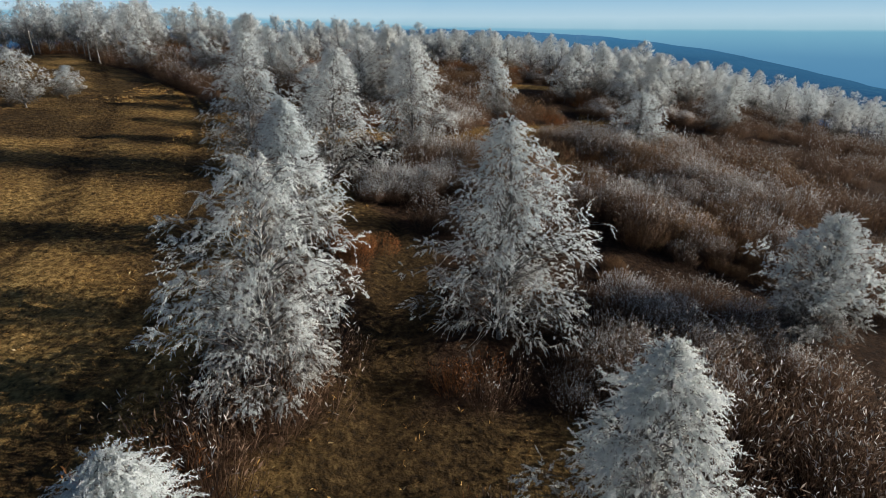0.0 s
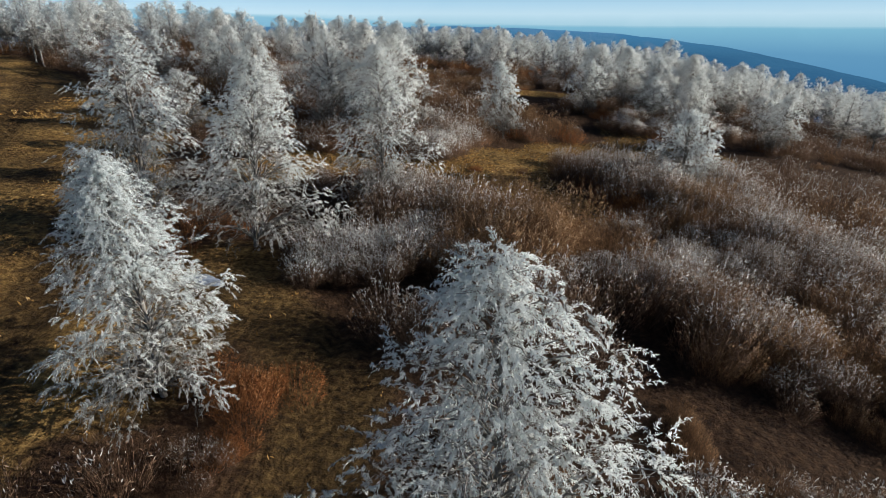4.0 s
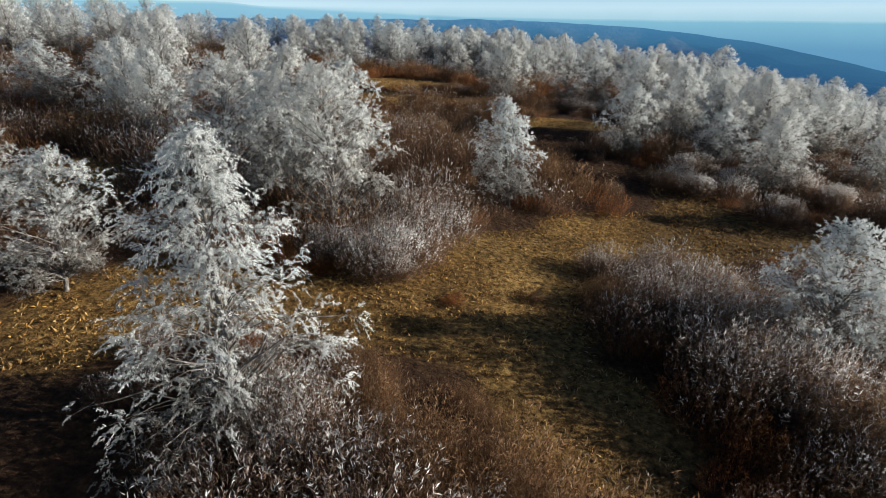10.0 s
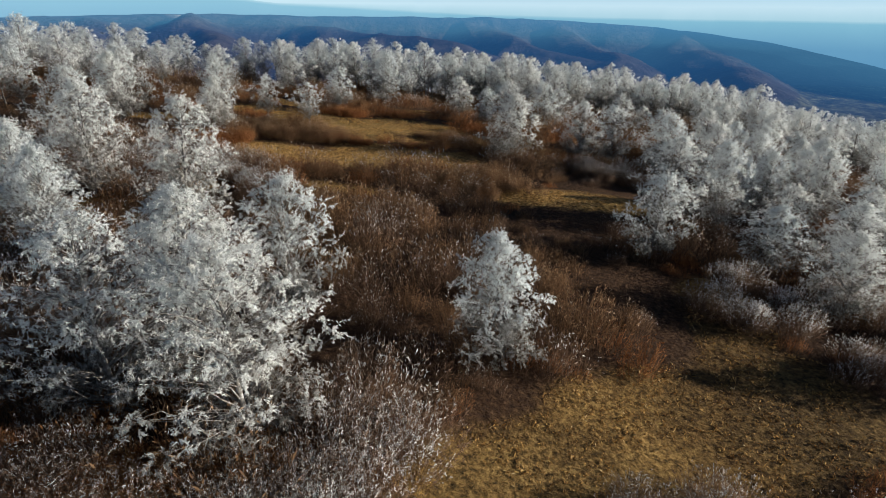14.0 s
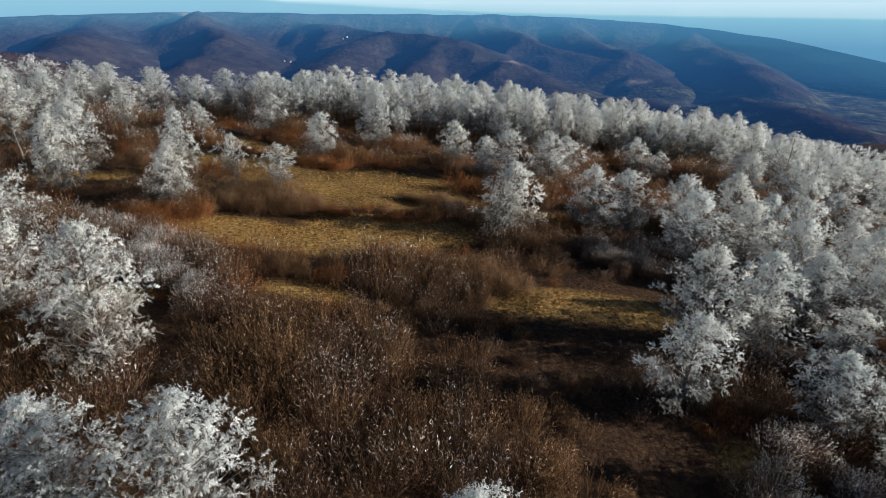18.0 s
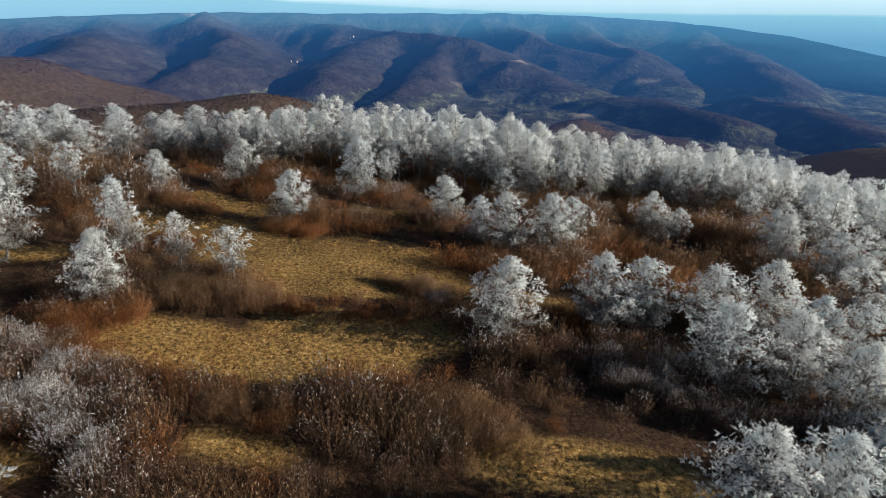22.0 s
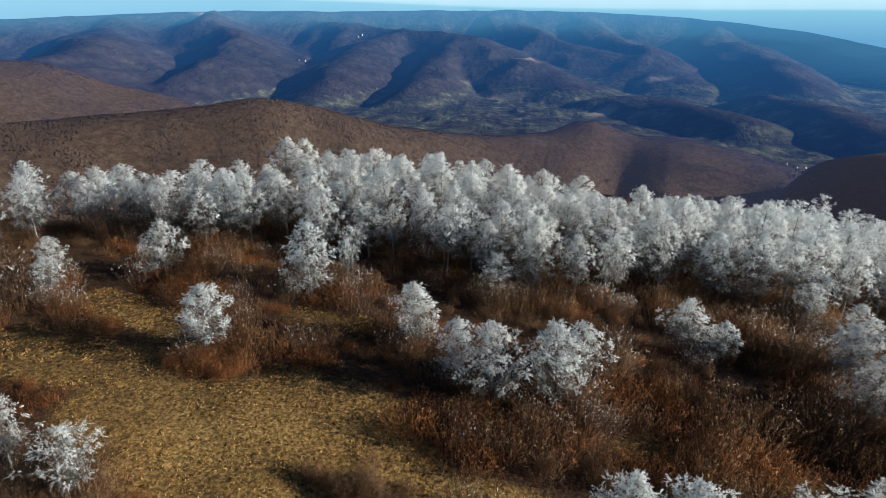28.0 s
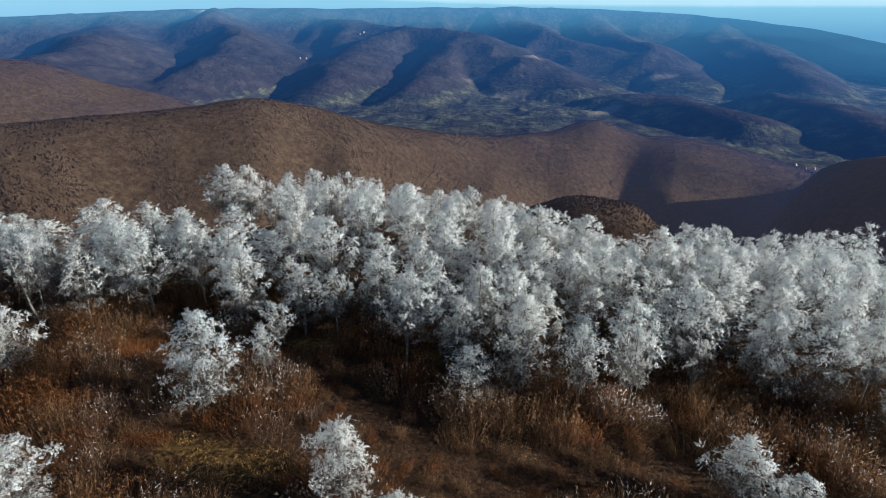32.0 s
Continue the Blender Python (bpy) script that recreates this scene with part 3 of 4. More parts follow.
    side = unit(np.cross(way, g.normal(0, 1, (m, 3)) + np.array([0, 0, 0.7])))
    v, f = blades(root, way, ln, wd, side, g.uniform(0.0, 0.35, m))
    heart = np.array([tp[5, 0], tp[5, 1], bare + 0.40 * (height - bare)])
    out = unit(0.72 * unit(root + way * (0.5 * ln)[:, None] - PC[who]) + 0.42 * unit((root - heart) * np.array([1, 1, 0.7])) + np.array([0, 0, 0.12]))
    f, soft = soften(v, f, out, 0.75)
    fr = FR_SHADE[who][:, None] + np.array([-0.16, 0.0, 0.07, 0.0])[None] + 0.12 * (t[:, None] - 0.5) + g.normal(0, 0.05, (m, 1))
    trunk = mesh_from("trunk", np.concatenate(TV), [np.concatenate(TF)], M_BARK, smooth=True)
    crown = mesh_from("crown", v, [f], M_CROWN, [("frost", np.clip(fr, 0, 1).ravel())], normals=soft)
    return trunk, crown


def tree(x, y, trunk, crown, scale, turn, label, group):
    ob = new("tree")
    part("trunk", trunk, ob)
    part("crown", crown, ob)
    z = float(hill(np.array(x), np.array(y)) + bumps(np.array(x), np.array(y)))
    ob.matrix_basis = pose(x, y, z, 0, 0, turn) @ Matrix.Diagonal((*scale, 1))
    return tagged(ob, label, "tree", group)


RIMED = "tree thickly covered in white rime, standing among brown shrubs"
CONE = "tall conical tree white with rime down to the ground"
SLIM = "slender rimed tree with a bare pale trunk in the clearing"

# near: x, y, height, width
NEAR = [(-8.9, 24.8, 13.2, 7.6), (-11.2, 42.6, 12.0, 6.8), (-11.9, 58.8, 13.4, 10.0), (-21.0, 61.3, 14.1, 9.4), (-3.7, 70.5, 13.7, 9.0),
        (3.6, 32.0, 14.0, 10.2), (7.2, 16.0, 11.2, 7.4), (-7.6, 11.0, 10.4, 5.2), (24.4, 34.2, 9.5, 6.4), (28.2, 82.2, 9.8, 7.6)]
for i, (x, y, h, w) in enumerate(NEAR):
    t, c = tree_mesh(100 + i, h, w, 0.5, "column" if i == 0 else "cone" if i < 8 else "round", *((260, 3700, 40, 0.125, 0.12, 0.54) if y < 50 else (220, 3000, 30, 0.14, 0.13, 0.54)))
    tree(x, y, t, c, (1, 1, 1), rng.uniform(0, 360), CONE if h > 10 else RIMED, "trees near the track")

MID_KIND = [tree_mesh(200 + i, 10.0, (6.6, 6.6, 6.6, 6.4, 6.2, 6.6, 6.4, 6.0)[i], (0.6, 0.9, 1.9, 1.2, 3.6, 1.0, 2.4, 1.9)[i], ("egg", "round", "round", "egg", "top", "egg", "top", "egg")[i],
                      (130, 140, 124, 130, 70, 150, 100, 110)[i], (2100, 2200, 2000, 2100, 1000, 2500, 1600, 1800)[i], 24, 0.15, 0.125, 0.58) for i in range(8)]
# x, y, height, width, kind
MID_A = [(10.2, 107.0, 11.2, 6.2, 5), (-13.0, 95.8, 12.8, 7.4, 1), (-4.4, 94.5, 13.2, 7.6, 1), (-9.0, 98.5, 13.6, 7.4, 3), (-7.3, 108.6, 12.0, 6.2, 1),
         (-22.4, 123.7, 13.6, 7.4, 0), (-18.6, 81.0, 8.8, 5.6, 1), (-30.0, 90.0, 7.5, 5.0, 1), (-59.0, 91.5, 5.0, 4.0, 1), (-59.8, 83.2, 8.0, 5.0, 1),
         (-65.7, 128.5, 9.0, 5.4, 0), (-38.1, 122.3, 10.1, 6.4, 1), (-33.5, 116.5, 11.0, 6.0, 3), (-28.6, 112.0, 10.5, 5.6, 1), (-49.6, 125.0, 9.0, 6.0, 1)]
MID_B = [(-40.7, 173.2, 11.5, 5.4, 0), (-35.9, 159.5, 9.3, 5.2, 1), (-29.7, 167.7, 9.4, 4.4, 4), (-21.9, 166.0, 9.0, 5.0, 4), (-22.8, 190.5, 9.4, 5.6, 2),
         (12.0, 162.3, 11.0, 6.6, 5), (2.6, 197.5, 9.0, 5.4, 2), (8.1, 192.0, 7.5, 4.2, 1), (13.2, 188.0, 10.0, 5.6, 1), (20.6, 190.0, 10.2, 5.8, 1),
         (39.3, 204.4, 8.6, 4.8, 2), (43.5, 203.0, 6.5, 4.0, 2), (-38.9, 208.0, 9.5, 5.4, 2), (-16.0, 208.5, 12.0, 6.4, 0), (-11.0, 213.0, 8.0, 2.8, 4)]
MID_C = [(-67.6, 185.0, 10.5, 5.4, 2), (-60.8, 190.5, 10.5, 5.0, 4), (-51.2, 158.9, 12.0, 6.0, 3), (-55.4, 168.8, 12.0, 6.0, 1), (-36.2, 129.0, 13.0, 7.0, 0),
         (-45.0, 140.0, 12.5, 7.0, 1), (30.5, 136.1, 11.1, 6.2, 1), (36.5, 137.3, 11.3, 5.8, 3), (30.3, 168.1, 10.0, 5.6, 1), (24.5, 167.2, 10.2, 5.6, 1),
         (45.7, 169.8, 10.9, 6.6, 1), (38.7, 167.9, 10.5, 6.8, 1), (47.8, 162.5, 10.5, 5.6, 3), (52.8, 161.9, 10.5, 5.6, 1), (46.7, 152.4, 10.5, 5.8, 1)]
MID_D = [(53.3, 150.2, 11.3, 6.0, 1), (51.8, 144.0, 11.0, 5.8, 3), (58.7, 125.5, 7.0, 4.6, 1), (52.9, 110.0, 9.0, 5.4, 1), (-45.4, 221.0, 12.5, 5.4, 4),
         (-18.9, 225.0, 12.5, 5.6, 2), (-6.1, 225.0, 10.5, 5.0, 4), (-1.1, 229.0, 12.5, 5.8, 2), (3.0, 226.0, 10.6, 5.4, 4), (4.5, 232.0, 14.0, 6.4, 2)]
MID_E = [(18.4, 219.0, 13.0, 6.2, 3), (12.9, 215.0, 7.5, 4.4, 1), (25.1, 215.4, 11.8, 5.0, 4), (31.2, 217.0, 11.8, 5.0, 4), (49.0, 224.5, 12.2, 5.8, 2),
         (67.4, 241.7, 8.0, 4.8, 2), (40.0, 231.0, 13.5, 6.2, 2), (50.7, 242.0, 12.0, 6.0, 2), (28.0, 244.0, 13.0, 6.0, 2), (-37.4, 226.6, 13.5, 6.0, 2),
         (-52.0, 226.0, 12.5, 5.6, 4), (64.6, 221.0, 9.0, 4.6, 2)]
MID_F = [(26.5, 127.9, 9.5, 5.4, 1), (44.5, 143.5, 10.0, 5.8, 3), (51.1, 134.3, 9.5, 5.6, 1), (57.0, 136.8, 9.5, 5.6, 2), (36.0, 157.5, 11.0, 6.0, 1),
         (43.3, 135.2, 8.0, 5.0, 1), (54.5, 155.9, 10.0, 5.6, 3), (63.5, 189.2, 10.0, 5.6, 2), (57.6, 193.1, 10.0, 5.4, 2), (60.5, 203.5, 8.0, 4.8, 2),
         (61.7, 218.2, 8.0, 4.6, 4), (67.1, 213.1, 8.0, 4.6, 2), (42.7, 119.4, 9.0, 5.4, 1), (-53.4, 203.2, 7.0, 4.0, 2), (-48.9, 197.1, 7.0, 4.0, 4)]
MID_H = [(44.1, 158.1, 10.5, 6.2, 1), (-15.1, 108.9, 10.0, 6.0, 3)]
MID_G = [(-11.9, 218.9, 8.0, 4.4, 4), (23.5, 192.8, 9.0, 5.0, 2), (47.0, 128.0, 9.0, 5.2, 1), (39.0, 127.0, 8.0, 5.0, 3)]
placed = [(x, y) for x, y, *_ in NEAR]
for rows in (MID_A, MID_B, MID_C, MID_D, MID_E, MID_F, MID_G, MID_H):
    for x, y, h, w, k in rows:
        t, c = MID_KIND[{1: (1, 5, 1)[int(x * 7) % 3], 2: (2, 7, 6)[int(x * 7) % 3]}.get(k, k)]
        tree(x, y, t, c, (w / 5.5, w / 5.5 * rng.uniform(0.9, 1.1), h / 10), rng.uniform(0, 360), SLIM if k == 4 else RIMED, "scattered trees on the hilltop")
        placed.append((x, y))

FAR_KIND = [tree_mesh(300 + i, 12.0, (6.4, 6.0, 5.8, 6.2, 5.6, 6.0)[i], (3.0, 4.0, 3.4, 2.6, 4.2, 3.2)[i], ("egg", "top", "round", "egg", "top", "egg")[i], 72, 950, 14, 0.225, 0.145, 0.66) for i in range(6)]
BULK_KIND = [tree_mesh(340 + i, 12.0, 6.4, (3.0, 3.8, 3.4)[i], ("round", "top", "egg")[i], 42, 560, 9, 0.29, 0.175, 0.70) for i in range(3)]

pts = np.array(placed)
ROOM = [(-44, 236, 150, 318, 190), (52, 226, 150, 300, 70), (58, 118, 150, 236, 110), (-125, 160, -66, 238, 60), (-140, 130, -72, 160, 26), (-200, 140, -125, 250, 44), (-74, 222, -38, 246, 12), (-40, 221, 62, 238, 40)]
spots = []
for x1, y1, x2, y2, want in ROOM:
    made = 0
    for _ in range(want * 40):
        if made >= want:
            break
        x, y = rng.uniform(x1, x2), rng.uniform(y1, y2)
        if np.min(np.hypot(pts[:, 0] - x, pts[:, 1] - y)) < (4.6 if y < 236 else 4.1) or (y < 150 and field_edge(np.array(x), np.array(y)) < 0):
            continue
        pts = np.vstack([pts, (x, y)])
        made += 1
        spots.append((x, y))
spots.sort(key=lambda p: math.hypot(p[0] - 14, p[1] - 190))
bulk = {"wood": [[], [], [], [], 0], "stems": [[], [], 0]}
for k, (x, y) in enumerate(spots):
    t, c = FAR_KIND[rng.integers(6)] if k < 222 else BULK_KIND[rng.integers(3)]
    sc = rng.uniform(0.82, 1.18) * (0.78 if x > 55 and y < 185 else 1.0)
    size = (sc * rng.uniform(0.95, 1.25), sc * rng.uniform(0.95, 1.25), sc * rng.uniform(0.95, 1.1))
    turn = rng.uniform(0, 360)
    if k < 222:
        tree(x, y, t, c, size, turn, "rimed tree in the dense wood on the hill's edge", "trees of the wood")
        continue
    m = np.array(pose(x, y, float(hill(np.array(x), np.array(y)) + bumps(np.array(x), np.array(y))), 0, 0, turn) @ Matrix.Diagonal((*size, 1)))
    for key, me in (("wood", c), ("stems", t)):
        v = np.zeros(3 * len(me.vertices), np.float32)
        me.vertices.foreach_get("co", v)
        f = np.zeros(len(me.loops), np.int32)
        me.loops.foreach_get("vertex_index", f)
        B = bulk[key]
        B[0].append(v.reshape(-1, 3) @ m[:3, :3].T + m[:3, 3])
        B[1].append(f.reshape(-1, 4) + B[-1])
        B[-1] += len(me.vertices)
        if key == "wood":
            a = np.zeros(len(me.vertices), np.float32)
            me.attributes["frost"].data.foreach_get("value", a)
            B[2].append(a)
            w = np.zeros(3 * len(me.vertices), np.float32)
            me.attributes["custom_normal"].data.foreach_get("vector", w)
            B[3].append(unit(w.reshape(-1, 3) @ m[:3, :3].T))
wood = tagged(new("far_wood"), "dense far wood of rimed trees on the hill's flank", "wood", kind="stuff")
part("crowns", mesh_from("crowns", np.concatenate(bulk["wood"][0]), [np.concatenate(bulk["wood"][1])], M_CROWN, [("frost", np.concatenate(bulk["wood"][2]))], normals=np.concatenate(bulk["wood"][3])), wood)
part("trunks", mesh_from("trunks", np.concatenate(bulk["stems"][0]), [np.concatenate(bulk["stems"][1])], M_BARK, smooth=True), wood)


# ---------------------------------------------------------------- shrubs
def shrub_data(seed, size, tall, stems, wide, tips, tip_len, frost, leafy=1.0):
    """A dome of upright bare stems with rimed twigs at the top: two pieces (stems, twigs) of verts, quads, frost, normals."""
    g = np.random.default_rng(seed)
    k = 6
    lobes = np.stack([g.normal(0, 0.22 * size, k), g.normal(0, 0.22 * size, k), g.uniform(0.62, 1.0, k), g.uniform(0.26, 0.40, k) * size, g.uniform(0.5, 1.2, k)], -1)
    which = g.integers(0, k, stems)
    r = np.sqrt(g.random(stems))
    a = g.random(stems) * 2 * math.pi
    O = np.stack([lobes[which, 0] + 0.62 * r * lobes[which, 3] * np.cos(a), lobes[which, 1] + 0.62 * r * lobes[which, 3] * np.sin(a), np.full(stems, -0.2)], -1)
    L = tall * lobes[which, 2] * np.sqrt(np.clip(1.08 - r * r, 0.08, 1)) * g.uniform(0.80, 1.0, stems) + 0.2
    way = unit(np.stack([np.cos(a) * r * 0.55, np.sin(a) * r * 0.55, np.ones(stems)], -1) + g.normal(0, 0.15, (stems, 3)))
    ball = unit(np.stack([np.cos(a) * r * 1.5, np.sin(a) * r * 1.5, np.full(stems, 0.75)], -1))      # the way the dome faces here
    side = unit(np.cross(way, g.normal(0, 1, (stems, 3))))
    v, f = blades(O, way, L, wide * g.uniform(0.6, 1.4, stems), side, g.uniform(-0.02, 0.12, stems))
    f, nm = soften(v, f, ball, 0.35)
    hoar = (frost * lobes[which, 4] * g.choice((0.45, 0.7, 0.95, 1.4), stems))[:, None]      # rime gathers in tufts
    low = (v, f, np.clip(np.tile([0.0, 0.07, 0.20, 0.07], (stems, 1)) * hoar + g.normal(0, 0.05, (stems, 1)), 0, 1).ravel(), nm)
    V, F, A, N, base = [], [], [], [], 0
    for j in range(tips):
        pick = g.random(stems) < 0.62
        n = int(pick.sum())
        up = 1.02 - 0.5 * g.random(n) ** 2.0
        root = O[pick] + way[pick] * (L[pick] * up)[:, None]
        w = unit(way[pick] + 0.5 * ball[pick] + g.normal(0, 0.75, (n, 3)))
        ln = tip_len * g.uniform(0.6, 1.4, n)
        side = unit(np.cross(w, g.normal(0, 1, (n, 3))))
        v, f = blades(root, w, ln, leafy * ln * g.uniform(0.06, 0.11, n), side, g.uniform(-0.05, 0.15, n))
        f, nm = soften(v, f, ball[pick], 0.35)
        q = np.clip((root[:, 2] / tall - 0.2) * 1.35, 0.05, 0.9)[:, None] * np.clip((up - 0.45) * 2.2, 0.15, 1.1)[:, None] * g.uniform(0.7, 1.05, (n, 1))
        V.append(v)
        F.append(f + base)
        base += len(v)
        A.append(np.clip(q * np.array([[0.55, 0.85, 1.0, 0.85]]) * hoar[pick], 0, 1).ravel())
        N.append(nm)
    return low, tuple(np.concatenate(c) for c in (V, F, A, N))


KINDS = ((1.6, 3.2, M_SHRUB), (0.75, 2.9, M_BROWN), (0.60, 2.1, M_RUST), (2.6, 3.2, M_SHRUB))     # frost, height, material: pale, brown, rusty, white


def shrub_mesh(name, piece, mat):
    v, f, a, nm = piece
    return mesh_from(name, v, [f], mat, [("frost", a)], normals=nm)


NEAR_SHRUB = [[(shrub_mesh("stem_base", lo, mat), shrub_mesh("crown", hi, mat)) for lo, hi in (shrub_data(400 + 10 * k + i, 5.2, tall, 1500, 0.005, 15, 0.125, fr, (1.1, 0.9, 0.9, 1.7)[k]) for i in range(4))]
              for k, (fr, tall, mat) in enumerate(KINDS)]
FAR_SHRUB = []
for k, (fr, tall, mat) in enumerate(KINDS):
    row = []
    for i in range(5):
        lo, hi = shrub_data(500 + 10 * k + i, 5.0, tall, 300, 0.011, 5, 0.22, fr, (1.2, 1.1, 1.1, 1.7)[k])
        row.append((np.concatenate([lo[0], hi[0]]), np.concatenate([lo[1], hi[1] + len(lo[0])]), np.concatenate([lo[2], hi[2]]), np.concatenate([lo[3], hi[3]])))
    FAR_SHRUB.append(row)
SHRUB_LABEL = ("clump of bare shrub with white rime on its tips", "clump of bare brown shrub, lightly rimed", "low rusty brown shrub at the edge of the grass", "shrub thickly covered in white rime")
step = 3.4
sx, sy = np.meshgrid(np.arange(-126, 104, step), np.arange(8, 240, step * 0.87))
sx = sx + rng.uniform(-1.4, 1.4, sx.shape)
sy = sy + rng.uniform(-1.4, 1.4, sy.shape)
dist = clearing(sx, sy)
along, across = 0.80 * sx - 0.60 * sy, 0.60 * sx + 0.80 * sy      # the thicket grows in long banks
mound = 0.45 * fbm(sx, sy, 11.0, 81, 3) + 0.85 * fbm(along / 2.6, across, 9.0, 83, 2)
white = fbm(sx, sy, 24.0, 91, 2)
singles = 0
joined = [[[], [], [], [], 0] for _ in KINDS]
order = np.argsort(np.hypot(sx - 10, (sy - 62) * 0.75).ravel())
lie = (hill(sx, sy) + bumps(sx, sy), (hill(sx + 1.5, sy) - hill(sx - 1.5, sy)) / 3, (hill(sx, sy + 1.5) - hill(sx, sy - 1.5)) / 3)
cols = np.stack([v.ravel() for v in (sx, sy, dist, mound, white, *lie)], -1)[order]


def shrub_pose(x, y, wide, high, lie=None):
    xx, yy = np.array(float(x)), np.array(float(y))
    z, gx_, gy_ = lie or (float(hill(xx, yy) + bumps(xx, yy)), float(hill(xx + 1.5, yy) - hill(xx - 1.5, yy)) / 3, float(hill(xx, yy + 1.5) - hill(xx, yy - 1.5)) / 3)
    tilt = Matrix(((1, 0, 0, 0), (0, 1, 0, 0), (gx_, gy_, 1, 0), (0, 0, 0, 1)))
    return pose(x, y, z) @ tilt @ pose(0, 0, 0, 0, 0, rng.uniform(0, 360)) @ Matrix.Diagonal((wide, wide, high, 1))


def shrub(kind, m):
    ob = new("shrub")
    stems, twigs = NEAR_SHRUB[kind][rng.integers(4)]
    part("stem_base", stems, ob)
    part("crown", twigs, ob)
    ob.matrix_basis = m
    return tagged(ob, SHRUB_LABEL[kind], "shrub", "shrubs of the thicket")


# shrubs that stand out: x, y, size, kind
SHRUBS_A = [(1.5, 92.5, 1.4, 0), (0.5, 97.5, 1.6, 0), (-2.0, 90.0, 1.2, 0), (-9.0, 88.0, 1.1, 2), (-6.0, 89.0, 1.0, 2), (-12.0, 89.0, 1.2, 0), (-15, 91, 1.2, 0),
            (5.0, 85.0, 0.32, 2), (11.0, 87.4, 0.32, 1), (3.5, 170.0, 0.85, 1), (0.0, 167.5, 0.5, 2), (-4.0, 165.0, 0.45, 2), (-11.6, 163.0, 0.45, 2),
            (8.0, 148.0, 1.3, 1), (5.0, 146.5, 1.2, 1), (10.0, 146.5, 1.0, 1), (22.0, 92.0, 1.3, 0), (26.0, 91.0, 1.1, 1), (19, 90, 1.1, 0)]
SHRUBS_B = [(-22.5, 188.0, 1.0, 2), (-19.6, 187.6, 0.85, 2), (-25.0, 189.0, 0.8, 1), (-22.0, 164.0, 1.3, 1), (-25.5, 163.0, 1.2, 1), (-19.0, 163.6, 1.05, 2),
            (-28.0, 162.0, 1.2, 1), (-30.0, 165.5, 1.2, 1), (-17.0, 166.0, 0.8, 2), (-38.0, 192.0, 0.8, 2), (-3.3, 172.8, 0.6, 1), (1.8, 172.4, 0.75, 1),
            (-36.0, 216.0, 0.9, 2), (-30.0, 216.0, 0.9, 2), (-33.0, 217.0, 0.9, 2), (-33.0, 158.0, 1.1, 2), (-35.5, 154.0, 1.1, 2), (-33.5, 150.0, 1.0, 2)]
SHRUBS_C = [(-4.0, 58.6, 1.0, 3), (0.5, 60.3, 1.05, 3), (3.2, 57.8, 0.9, 3), (-7.0, 57.0, 0.9, 3), (-1.8, 56.2, 0.8, 3), (16.2, 59.0, 0.75, 3), (21.4, 60.0, 0.8, 3), (6.2, 64.5, 1.0, 3),
            (-17.5, 92.0, 1.1, 2), (-11.0, 90.2, 1.1, 2), (-5.2, 89.8, 1.0, 0), (0.0, 91.4, 1.2, 3), (1.0, 87.8, 0.7, 3), (2.4, 95.8, 1.2, 3), (-13.2, 87.0, 0.8, 0), (-8.2, 91.8, 1.1, 2)]
SHRUBS_E = [(24.0, 66.0, 0.8, 3), (28.0, 64.0, 0.8, 3), (21.0, 63.5, 0.7, 3), (25.0, 61.0, 0.8, 3), (23.0, 158.0, 0.9, 0), (29.0, 160.0, 0.9, 0), (33.0, 151.0, 0.9, 0)]
SHRUBS_F = [(1.8, 48.6, 1.25, 0), (5.6, 51.0, 1.45, 0), (8.6, 48.6, 1.15, 0), (6.6, 54.0, 1.0, 3), (-6.2, 54.6, 0.7, 3), (-4.6, 56.0, 0.85, 3), (-2.6, 58.4, 1.0, 3), (-0.6, 60.6, 1.05, 3),
            (12.6, 58.2, 0.8, 3), (14.8, 57.0, 0.8, 3), (16.6, 55.2, 0.75, 3), (18.6, 53.2, 0.7, 3), (20.5, 51.4, 0.7, 3), (17.5, 66.0, 0.9, 0), (20.5, 63.5, 0.9, 0), (23.5, 60.5, 0.9, 0)]
SHRUBS_G = [(10.5, 29.5, 0.9, 3), (14.0, 33.0, 1.0, 3), (15.5, 29.5, 0.9, 3), (20.7, 34.5, 1.0, 3), (21.0, 30.5, 0.9, 3), (12.0, 36.5, 1.0, 3), (7.4, 26.5, 0.6, 3), (17.5, 37.0, 1.0, 0), (25.5, 36.0, 1.0, 3)]
SHRUBS_H = [(24.3, 154.5, 0.9, 0), (29.5, 153.0, 0.9, 0), (36.6, 152.0, 1.0, 0), (43.0, 151.5, 1.0, 0), (40.0, 147.0, 0.9, 0), (-29.5, 143.7, 1.0, 3), (-24.5, 139.4, 0.9, 3), (-27.5, 147.0, 0.8, 0),
            (-20.5, 165.5, 1.3, 1), (-24.0, 166.5, 1.4, 1), (-17.4, 163.6, 1.1, 1), (-13.0, 163.4, 0.7, 2), (3.6, 168.6, 0.8, 0), (-22.0, 190.0, 1.1, 2), (-24.4, 188.2, 0.9, 2), (-31.0, 149.0, 1.1, 2)]
